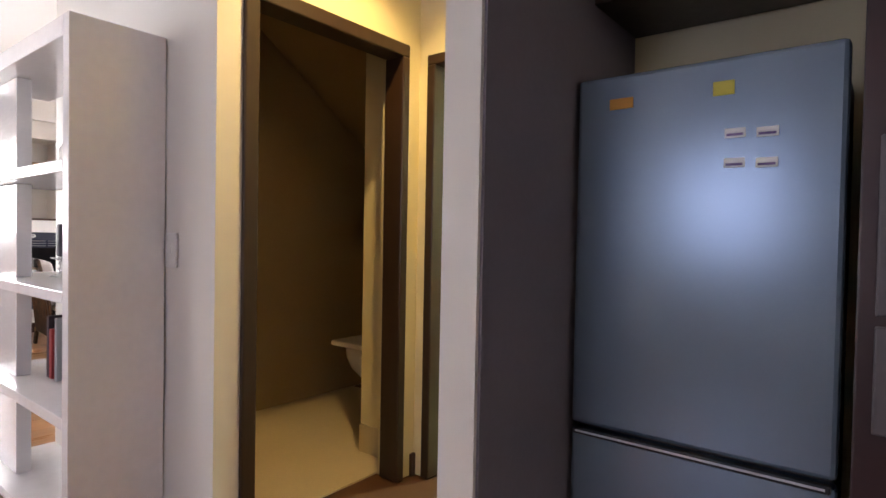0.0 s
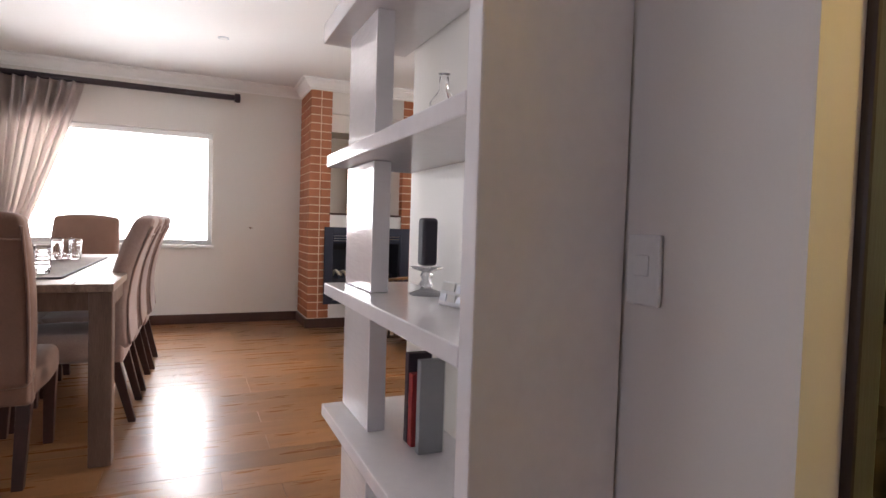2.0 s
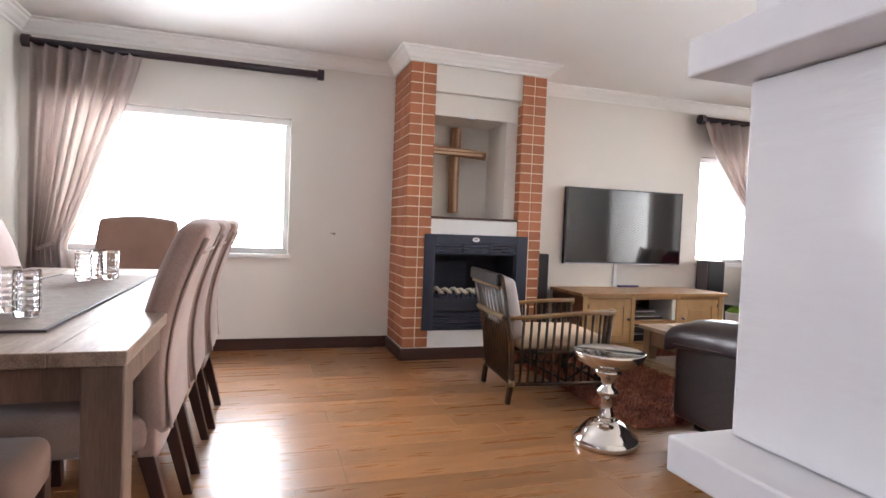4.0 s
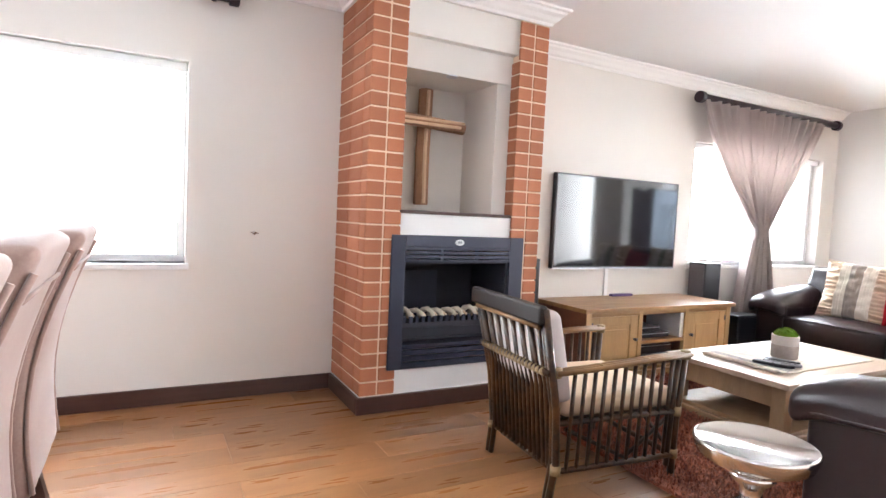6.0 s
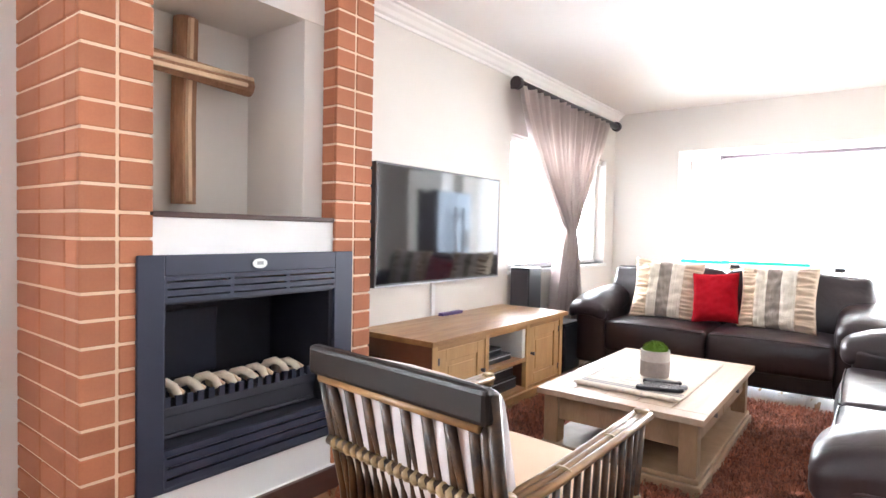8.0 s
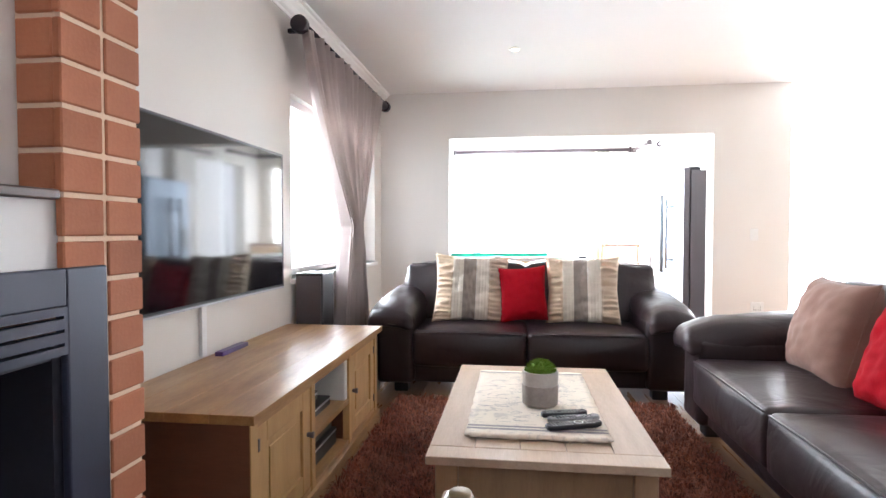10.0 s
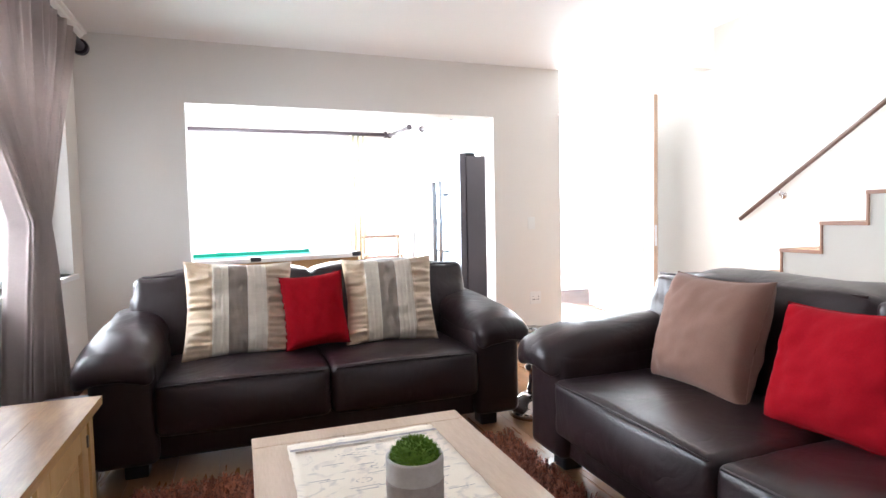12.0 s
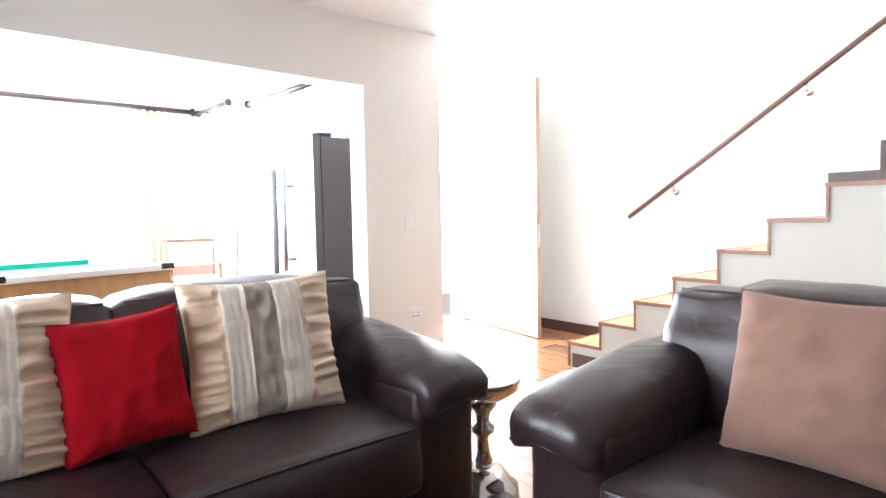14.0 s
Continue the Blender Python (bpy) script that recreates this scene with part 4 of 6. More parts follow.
for k in range(60):
    x, y, l = rr.uniform(rx0 + 0.03, rx1 - 0.12), rr.uniform(ry0 + 0.10, ry1 - 0.03), rr.uniform(0.03, 0.10)
    q = [bm.verts.new((x, y, cz + 0.0128)), bm.verts.new((x + l, y + rr.uniform(-0.004, 0.004), cz + 0.0128)), bm.verts.new((x + l, y + 0.0035, cz + 0.0128)), bm.verts.new((x, y + 0.003, cz + 0.0128))]
    bm.faces.new(q)
for y in (ry0 + 0.065, ry0 + 0.095, ry1 - 0.08):
    bm.faces.new([bm.verts.new(p) for p in ((rx0 + 0.004, y, cz + 0.0135), (rx1 - 0.004, y, cz + 0.0135), (rx1 - 0.004, y + 0.018, cz + 0.0135), (rx0 + 0.004, y + 0.018, cz + 0.0135))])
tagged(part("faded_print", bm, PRINT, runner, "faded grey printed stamps and lines"), kind="stuff")

bm = bmesh.new()
hp = [(rx0 + 0.02 + (rx1 - rx0 - 0.04) * k / 22, ry0 + 0.004 + 0.010 * noise.noise(Vector((k * 0.35, 0, 5))), cz + 0.012 + 0.004 * noise.noise(Vector((k * 0.8, 2, 1)))) for k in range(23)]
part("rolled_hem", tube(hp, 0.010, 8), LINEN, runner, smooth=True)
pot = thing("plant_pot", (-6.575, 4.385, cz), "round concrete pot with a dome of green moss on the runner", "plant")
part("lower_band", lathe([(0.0735, 0.0125), (0.0765, 0.017), (0.0785, 0.094), (0.0775, 0.098), (0.074, 0.098)], (-6.575, 4.385, cz), 32), POTDARK, pot, "rough darker lower half", smooth=True)
part("pot", lathe([(0.070, 0.012), (0.074, 0.016), (0.077, 0.10), (0.078, 0.150), (0.078, 0.156), (0.068, 0.156), (0.066, 0.13)], (-6.575, 4.385, cz), 32), CONCRETE, pot, smooth=True)
bm = bmesh.new()
bmesh.ops.create_icosphere(bm, subdivisions=3, radius=0.062, matrix=Matrix.Translation((-6.575, 4.385, cz + 0.145)) @ Matrix.Diagonal((1.05, 1.05, 0.85, 1)))
rr = random.Random(9)
for k in range(1400):
    a, e = rr.uniform(0, 2 * math.pi), math.asin(rr.uniform(-0.1, 1))
    d = Vector((math.cos(a) * math.cos(e), math.sin(a) * math.cos(e), math.sin(e)))
    p = Vector((-6.575, 4.385, cz + 0.145)) + Vector((d.x * 0.063, d.y * 0.063, d.z * 0.052))
    s = d.cross(Vector((rr.random(), rr.random(), rr.random()))).normalized() * 0.0022
    bm.faces.new([bm.verts.new(q) for q in (p - s, p + s, p + d * rr.uniform(0.006, 0.016) + s * rr.uniform(-3, 3))])
part("moss", bm, MOSS, pot, "bright green moss dome")


def remote(label, at, ang, l, w, mat, seed):
    r = thing("remote_control", (0, 0, 0), label, "remote control", "remote controls on the coffee table")
    bm = bmesh.new()
    rings = []
    for z, e in ((0, -0.003), (0.003, 0), (0.014, 0), (0.018, -0.003)):
        ring = []
        for k in range(40):
            t = 2 * math.pi * k / 40
            c, s_ = math.cos(t), math.sin(t)
            waist = 1 - 0.12 * math.cos(c * math.pi / 2) ** 2 if seed == 3 else 1
            ring.append(bm.verts.new(((l / 2 + e) * math.copysign(abs(c) ** 0.45, c), (w / 2 * waist + e) * math.copysign(abs(s_) ** 0.55, s_), z + 0.003 * (c > 0.6))))
        rings.append(ring)
    for p, q_ in zip(rings, rings[1:]):
        for k in range(40):
            bm.faces.new((p[k], p[(k + 1) % 40], q_[(k + 1) % 40], q_[k]))
    bm.faces.new(rings[0][::-1])
    bm.faces.new(rings[-1])
    part("case", bm, mat, r)
    if seed == 3:
        part("dial_ring", tube([(0.02 + 0.016 * math.cos(t), 0.016 * math.sin(t), 0.0195) for t in (2 * math.pi * k / 20 for k in range(21))], 0.0022, 6), SILVER, r, "silver ring of the dial", smooth=True)
    q = random.Random(seed)
    bx = [(-l / 2 + 0.02 + i * 0.0125, -l / 2 + 0.028 + i * 0.0125, -w / 2 + 0.007 + j * (w - 0.014) / 3.3, -w / 2 + 0.013 + j * (w - 0.014) / 3.3, 0.018, 0.0205) for i in range(int((l - 0.04) / 0.0125)) for j in range(4) if q.random() < 0.9 and not (seed == 3 and abs(-l / 2 + 0.024 + i * 0.0125 - 0.02) < 0.024)]
    part("buttons", B(*bx), GREYPLASTIC if mat is BLACK else BLACK, r, "small round buttons")["kind"] = "stuff"
    place(r, pose(*at, 0, 0, ang))


remote("slim black remote control lying on the runner", (-6.487, 4.222, cz + 0.013), 14, 0.19, 0.045, BLACK, 1)
remote("grey remote control lying across the runner", (-6.455, 4.165, cz + 0.013), 15, 0.21, 0.045, GREYPLASTIC, 2)
remote("large black remote control with a ring of buttons", (-6.462, 4.090, cz + 0.013), 20, 0.225, 0.056, BLACK, 3)

# shaggy rug ------------------------------------------------------------------
rug = thing("rug", (-6.6, 4.2, 0), "deep brown shaggy rug under the coffee table", "rug")
part("backing", B((-7.44, -5.72, 2.83, 5.58, 0.0005, 0.016)), RUG, rug)
rs = np.random.RandomState(5)
N = 46000
px, py = rs.uniform(-7.46, -5.70, N), rs.uniform(2.81, 5.60, N)
hide = (px > cx0 + 0.12) & (px < cx1 - 0.12) & (py > cy0 + 0.12) & (py < cy1 - 0.12)
px, py = px[~hide], py[~hide]
N = len(px)
lie = 2.2 * np.pi * (np.sin(px * 9 + 1.3 * np.sin(py * 7)) * np.cos(py * 8 + 0.9 * np.sin(px * 11)))
an = lie + rs.normal(0, 0.8, N)
ln, ht, wd = rs.uniform(0.020, 0.060, N), rs.uniform(0.016, 0.050, N), rs.uniform(0.0018, 0.0042, N)
dx, dy = np.cos(an), np.sin(an)
V = np.empty((N, 5, 3))
V[:, 0] = np.stack([px - dy * wd, py + dx * wd, np.full(N, 0.012)], 1)
V[:, 1] = np.stack([px + dy * wd, py - dx * wd, np.full(N, 0.012)], 1)
V[:, 2] = np.stack([px + dx * ln * 0.4 + dy * wd, py + dy * ln * 0.4 - dx * wd, 0.012 + ht * 0.8], 1)
V[:, 3] = np.stack([px + dx * ln * 0.4 - dy * wd, py + dy * ln * 0.4 + dx * wd, 0.012 + ht * 0.8], 1)
V[:, 4] = np.stack([px + dx * ln, py + dy * ln, 0.006 + ht * 0.75], 1)
V[:, :, :] -= np.array([-6.6, 4.2, 0])
base = 5 * np.arange(N)[:, None]
F = np.concatenate([base + np.array([[0, 1, 2]]), base + np.array([[0, 2, 3]]), base + np.array([[3, 2, 4]])])
me = bpy.data.meshes.new("pile")
me.from_pydata(V.reshape(-1, 3).tolist(), [], F.tolist())
me.materials.append(RUG)
pile = new("shag", me)
pile.parent = rug
tagged(pile, "long tangled brown pile", kind="stuff")

# sofas and cushions ------------------------------------------------------------
def sofa(label, length, m, seats=2):
    """A leather sofa: front towards -y, base at z = 0, centred on x."""
    s = thing("sofa", (0, 0, 0), label, "sofa", "leather sofas")
    L, aw, D = length / 2, 0.29, 0.95
    part("base", soft_box(-L + 0.05, L - 0.05, 0.045, D, 0.07, 0.30, 0.03, wrinkle=0.002), LEATHER, s, smooth=True)
    for sg in (-1, 1):
        a, b = sorted((sg * (L - aw - 0.012), sg * (L - 0.03)))
        part("arm", soft_box(a, b, -0.005, D - 0.02, 0.07, 0.55, 0.04, puff=0.006, wrinkle=0.003, seed=sg + 3), LEATHER, s, smooth=True)
        a, b = sorted((sg * (L - aw + 0.012), sg * (L + 0.005)))
        bm = soft_box(a - 0.012, b + 0.012, -0.055, D - 0.10, 0.505, 0.635, 0.045, puff=0.010, wrinkle=0.010, seed=sg + 7)
        xm, hw = (a + b) / 2, (b - a) / 2 + 0.012
        for v in bm.verts:
            u = (v.co.x - xm) / hw
            v.co.z -= 0.040 * abs(u) ** 2.6
            v.co.z += 0.060 * max(0, v.co.y - 0.05) / 0.8 + 0.005 * noise.noise(Vector((v.co.x * 9, v.co.y * 28, 2 + sg)))
            if v.co.y < 0.12:
                v.co.z -= 0.045 * ((0.12 - v.co.y) / 0.175) ** 1.6
        part("arm_pad", bm, LEATHER, s, smooth=True)
        o = L + 0.005
        rim = [(sg * (L - aw + 0.03), -0.052, 0.482), (xm, -0.064, 0.494), (sg * (o - 0.01), -0.050, 0.474), (sg * (o + 0.016), 0.06, 0.502), (sg * (o + 0.018), 0.45, 0.530), (sg * (o + 0.014), D - 0.14, 0.575)]
        part("arm_piping", tube(rim, 0.0055, 6), LEATHER, s, smooth=True)
        for y in (0.10, D - 0.10):
            part("foot", B((sg * (L - 0.20) - 0.05, sg * (L - 0.20) + 0.05, y - 0.05, y + 0.05, 0, 0.075)), BLACK, s, bevel=0.01)
    part("back_frame", soft_box(-L + 0.10, L - 0.10, D - 0.20, D, 0.25, 0.855, 0.05, wrinkle=0.006), LEATHER, s, smooth=True)
    w = (2 * L - 2 * aw) / seats
    for k in range(seats):
        x0 = -L + aw + k * w
        part("seat_cushion", soft_box(x0 + 0.003, x0 + w - 0.003, -0.035, D - 0.24, 0.20, 0.445, 0.035, puff=0.022, wrinkle=0.006, seed=k * 5 + seats), LEATHER, s, smooth=True)
        part("seat_piping", tube([(x0 + 0.022, -0.010, 0.425), (x0 + 0.03, -0.034, 0.432), (x0 + w * 0.25, -0.036, 0.438), (x0 + w * 0.5, -0.037, 0.440), (x0 + w * 0.75, -0.036, 0.438), (x0 + w - 0.03, -0.034, 0.432), (x0 + w - 0.022, -0.010, 0.425)], 0.0045, 6), LEATHER, s, smooth=True)
        e0, e1 = (0.15 if k == 0 else 0), (0.17 if k == seats - 1 else 0)
        bm = soft_box(x0 - 0.006 - e0, x0 + w + 0.006 + e1, D - 0.40, D - 0.12, 0.42, 0.900, 0.040, puff=0.030, wrinkle=0.014, seed=k * 3 + 11)
        for v in bm.verts:
            t = (v.co.z - 0.42) / 0.46
            v.co.y += 0.10 * t
            if v.co.z > 0.87:
                v.co.z = 0.87 + (v.co.z - 0.87) * 0.5 + 0.010 * noise.noise(Vector((v.co.x * 26, 3, k)))
            if v.co.z > 0.75:
                v.co.z += 0.010 * noise.noise(Vector((v.co.x * 9, v.co.y * 6, k))) - 0.026 * min(1, (abs(v.co.x - x0 - w / 2) / (w / 2))) ** 8
        part("back_cushion", bm, LEATHER, s, smooth=True)
        xa, xb = x0 + 0.03 - e0, x0 + w - 0.03 + e1
        lip = [(xa + (xb - xa) * q / 14, D - 0.292, 0.868 + 0.004 * noise.noise(Vector((q * 0.9, k, 4)))) for q in range(15)]
        part("back_piping", tube(lip, 0.0055, 6), LEATHER, s, smooth=True)
    place(s, m)
    return s


sofa("dark brown leather two-seater sofa backing on the wide opening", 2.16, pose(-6.60, 5.74, 0))
sofa("long dark brown leather sofa with rolled arms beside the coffee table", 2.36, pose(-5.70, 4.195, 0, 0, 0, -90), 2)


def cushion(label, mat, w, h, t, m, seed, group="scatter cushions on the sofas"):
    c = thing("cushion", (0, 0, 0), label, "cushion", group)
    part("cover", pillow(w, h, t, 0.011 if mat is STRIPED else 0.007, seed, 64 if mat is STRIPED else 34, 0.024 if mat is STRIPED else 0.0), mat, c, smooth=True)
    side = [-1 + k / 6 for k in range(12)]
    ring = [(t, -1) for t in side] + [(1, t) for t in side] + [(-t, 1) for t in side] + [(-1, -t) for t in side] + [(-1, -1)]
    e = [(u * w / 2 * (1 - 0.085 * (1 - v * v) * abs(u) ** 3), 0, h / 2 + v * h / 2 * (1 - 0.085 * (1 - u * u) * abs(v) ** 3)) for u, v in ring]
    part("seam", tube(e, 0.0028, 5), mat, c, smooth=True)
    return place(c, m)


cushion("large beige, cream and grey striped cushion slumped on the sofa", STRIPED, 0.56, 0.52, 0.18, pose(-7.02, 6.08, 0.445, -15, 3, 6), 1)
cushion("red cotton cushion between two striped ones", RED, 0.352, 0.41, 0.17, pose(-6.612, 6.055, 0.470, -15, -4, 0), 2)
cushion("large pleated striped cushion in beige, cream and grey", STRIPED, 0.53, 0.50, 0.17, pose(-6.195, 6.05, 0.455, -15, -1, -5), 3)
cushion("plain dusty mauve cushion leaning in the corner of the long sofa", PINKISH, 0.505, 0.478, 0.235, pose(-5.31, 4.708, 0.445, -17, 0, -92), 4)
cushion("red cotton cushion on the long sofa", RED, 0.46, 0.425, 0.17, pose(-5.31, 4.165, 0.445, -19, -2, -90), 5)

# rattan armchair ---------------------------------------------------------------
ch = thing("rattan_armchair", (0, 0, 0), "dark rattan armchair with bound joints and cream canvas cushions", "armchair")
bw, fw = 0.29, 0.31
back = lambda x, t: (x, -0.02 - 0.10 * t, 0.16 + 0.64 * t)
for sg in (-1, 1):
    part("back_leg", tube([(sg * 0.27, -0.03, 0), (sg * 0.28, -0.01, 0.16), (sg * 0.29, -0.03, 0.40), (sg * 0.305, -0.12, 0.82)], 0.017, 8), RATTAN, ch, smooth=True)
    part("back_leg", tube([(sg * 0.245, -0.03, 0), (sg * 0.25, -0.01, 0.16), (sg * 0.262, -0.03, 0.40), (sg * 0.278, -0.12, 0.82)], 0.014, 8), RATTAN, ch, smooth=True)
    part("front_leg", tube([(sg * 0.285, 0.625, 0), (sg * 0.29, 0.63, 0.30), (sg * 0.30, 0.65, 0.575)], 0.017, 8), RATTAN, ch, smooth=True)
    part("front_leg", tube([(sg * 0.285, 0.595, 0.08), (sg * 0.29, 0.60, 0.30), (sg * 0.30, 0.615, 0.575)], 0.013, 8), RATTAN, ch, smooth=True)
    for k, dx in enumerate((-0.021, 0, 0.021)):
        part("arm_rail", tube([(sg * 0.295 + dx, -0.05, 0.555), (sg * 0.305 + dx, 0.12, 0.565), (sg * 0.31 + dx, 0.45, 0.590), (sg * 0.305 + dx, 0.665, 0.600)], 0.0115, 8), RATTANPALE, ch, "sun-worn rattan arm rail", smooth=True)
    for y in (0.17, 0.42):
        q = Vector((sg * (0.300 + 0.010 * math.sin(math.pi * y / 0.65)), y, 0.560 + 0.040 * y / 0.62))
        bm = tube([q - Vector((0, 0.005, 0)), q + Vector((0, 0.005, 0))], 0.0132, 10)
        for v in bm.verts:
            v.co.x = q.x + (v.co.x - q.x) * 2.3
        part("binding", bm, BINDING, ch, smooth=True)
    for z in (0.13, 0.335):
        part("side_rail", tube([(sg * 0.285, -0.01, z), (sg * 0.295, 0.62, z)], 0.013, 8), RATTAN, ch, smooth=True)
    for k in range(11):
        y = 0.035 + k * 0.053
        part("side_bar", tube([(sg * 0.29, y, 0.13), (sg * 0.305, y + 0.01, 0.565 + 0.03 * k / 11)], 0.0095, 6), RATTAN, ch, smooth=True)
    part("side_brace", tube([(sg * 0.27, 0.60, 0.30), (sg * 0.27, 0.36, 0.14), (sg * 0.27, 0.04, 0.30)], 0.010, 6), RATTAN, ch, smooth=True)
    for p in ((0.28, -0.01, 0.135), (0.292, -0.04, 0.555), (0.30, 0.655, 0.595), (0.29, 0.625, 0.135), (0.295, 0.625, 0.335)):
        q = Vector((sg * p[0], p[1], p[2]))
        part("binding", tube([q - Vector((0, 0, 0.020)), q + Vector((0, 0, 0.020))], 0.023, 10), BINDING, ch, "pale cane binding", smooth=True)
for z, y in ((0.13, -0.01), (0.335, -0.02)):
    part("back_rail", tube([(-0.285, y, z), (0.285, y, z)], 0.013, 8), RATTAN, ch, smooth=True)
part("back_rail", tube([(-0.30, -0.082, 0.555), (0.30, -0.082, 0.555)], 0.014, 8), RATTAN, ch, smooth=True)
for k in range(19):
    x = -0.261 + k * 0.029
    part("binding", tube([(x - 0.009, -0.083, 0.549), (x + 0.005, -0.085, 0.561)], 0.0172, 8), BINDING, ch, smooth=True)
part("back_rail", tube([(-0.28, -0.128, 0.745), (0, -0.136, 0.748), (0.28, -0.128, 0.745)], 0.0125, 8), RATTANPALE, ch, smooth=True)
for z in (0.13, 0.335):
    part("front_rail", tube([(-0.29, 0.62, z), (0.29, 0.62, z)], 0.013, 8), RATTAN, ch, smooth=True)
part("front_brace", tube([(-0.28, 0.62, 0.14), (0, 0.62, 0.31), (0.28, 0.62, 0.14)], 0.010, 6), RATTAN, ch, smooth=True)
part("top_board", B((-0.312, 0.312, -0.150, -0.110, 0.755, 0.835)), EBONY, ch, "thick dark top rail", bevel=0.012)
for k in range(14):
    x = -0.235 + k * 0.47 / 13
    s = 0.022 if k % 2 else -0.022
    part("back_bar", tube([(x, -0.012, 0.13), (x, -0.05, 0.50), (x + s, -0.12, 0.765)], 0.0145, 6), RATTAN, ch, smooth=True)
for k in range(9):
    x = -0.24 + k * 0.06
    part("seat_slat", tube([(x, 0, 0.335), (x, 0.61, 0.335)], 0.008, 6), RATTAN, ch, smooth=True)
part("seat_cushion", soft_box(-0.265, 0.265, 0.03, 0.64, 0.345, 0.435, 0.03, puff=0.012, wrinkle=0.003), CREAM, ch, "cream canvas seat cushion", smooth=True)
bm = soft_box(-0.265, 0.265, -0.03, 0.075, 0.41, 0.80, 0.03, puff=0.012, wrinkle=0.003)
for v in bm.verts:
    v.co.y -= 0.085 * (v.co.z - 0.41) / 0.4
part("back_cushion", bm, GREYCANVAS, ch, "pale canvas back cushion", smooth=True)
place(ch, pose(-6.55, 2.335, 0, 0, 0, -5))


# turned metal side tables ------------------------------------------------------
def drum_table(label, at, r, h):
    t = thing("side_table", at, label, "side table", "turned metal side tables")
    k = r / 0.2
    part("base", lathe([(0.183 * k, 0), (0.188 * k, 0.012), (0.182 * k, 0.045), (0.152 * k, 0.060), (0.135 * k, 0.085), (0.100 * k, 0.115), (0.06 * k, 0.13)], at, 36), CHROME, t, smooth=True)
    part("stem", lathe([(0.045 * k, 0.125), (0.050 * k, 0.150), (0.035 * k, 0.18), (0.030 * k, h * 0.50), (0.060 * k, h * 0.54), (0.062 * k, h * 0.58), (0.034 * k, h * 0.62), (0.040 * k, h * 0.70), (0.075 * k, h * 0.76), (0.080 * k, h * 0.80)], at, 32), CHROME, t, smooth=True)
    part("tray_top", lathe([(0.07 * k, h * 0.79), (0.13 * k, h * 0.84), (0.185 * k, h * 0.90), (r - 0.003, h - 0.022), (r, h - 0.012), (r, h - 0.003), (r - 0.006, h), (r - 0.012, h - 0.004)], at, 48), CHROME, t, smooth=True)
    return t


drum_table("turned polished metal side table by the long sofa", (-5.57, 2.52, 0), 0.185, 0.495)
drum_table("turned polished metal side table between the two sofas", (-5.408, 5.85, 0), 0.155, 0.495)
ky = thing("key_bunch", (-5.405, 5.85, 0.494), "small bunch of keys lying on the metal table", "keys")
bm = tube([(-5.405 + 0.016 * math.cos(a), 5.85 + 0.016 * math.sin(a), 0.499) for a in [math.pi * k / 6 for k in range(13)]], 0.0015, 5)
part("ring", bm, SILVER, ky)
for k in range(5):
    a = k * 1.15
    c, s_ = math.cos(a), math.sin(a)
    bm = B((0.016, 0.062, -0.003, 0.003, 0.001, 0.004), (0.014, 0.032, -0.010, 0.010, 0.001, 0.005))
    bm.transform(Matrix.Translation((-5.405, 5.85, 0.495 + 0.003 * k)) @ Matrix.Rotation(a, 4, "Z"))
    part("key", bm, BLACK if k % 2 else SILVER, ky)


# dining table and chairs --------------------------------------------------------
dt = thing("dining_table", (-5.6, 0.0, 0), "long weathered wooden dining table with square corner legs", "dining table")
dx0, dx1, dy0, dy1, dz = -6.72, -4.47, -0.46, 0.48, 0.80
for k in range(6):
    w = (dy1 - dy0) / 6
    part("top_board", B((dx0, dx1, dy0 + k * w + 0.0008, dy0 + (k + 1) * w - 0.0008, dz - 0.035, dz)), GREYOAK, dt, bevel=0.003)
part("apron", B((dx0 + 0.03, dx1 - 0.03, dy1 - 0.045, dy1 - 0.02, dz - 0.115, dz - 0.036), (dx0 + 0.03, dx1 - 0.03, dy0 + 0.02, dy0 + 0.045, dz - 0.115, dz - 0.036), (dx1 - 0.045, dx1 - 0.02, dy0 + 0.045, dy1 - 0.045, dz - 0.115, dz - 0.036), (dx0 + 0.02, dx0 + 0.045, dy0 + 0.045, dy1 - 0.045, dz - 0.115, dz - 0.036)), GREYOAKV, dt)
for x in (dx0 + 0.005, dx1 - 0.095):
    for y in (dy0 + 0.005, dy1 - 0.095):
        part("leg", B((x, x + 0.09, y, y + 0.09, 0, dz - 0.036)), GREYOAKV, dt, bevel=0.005)

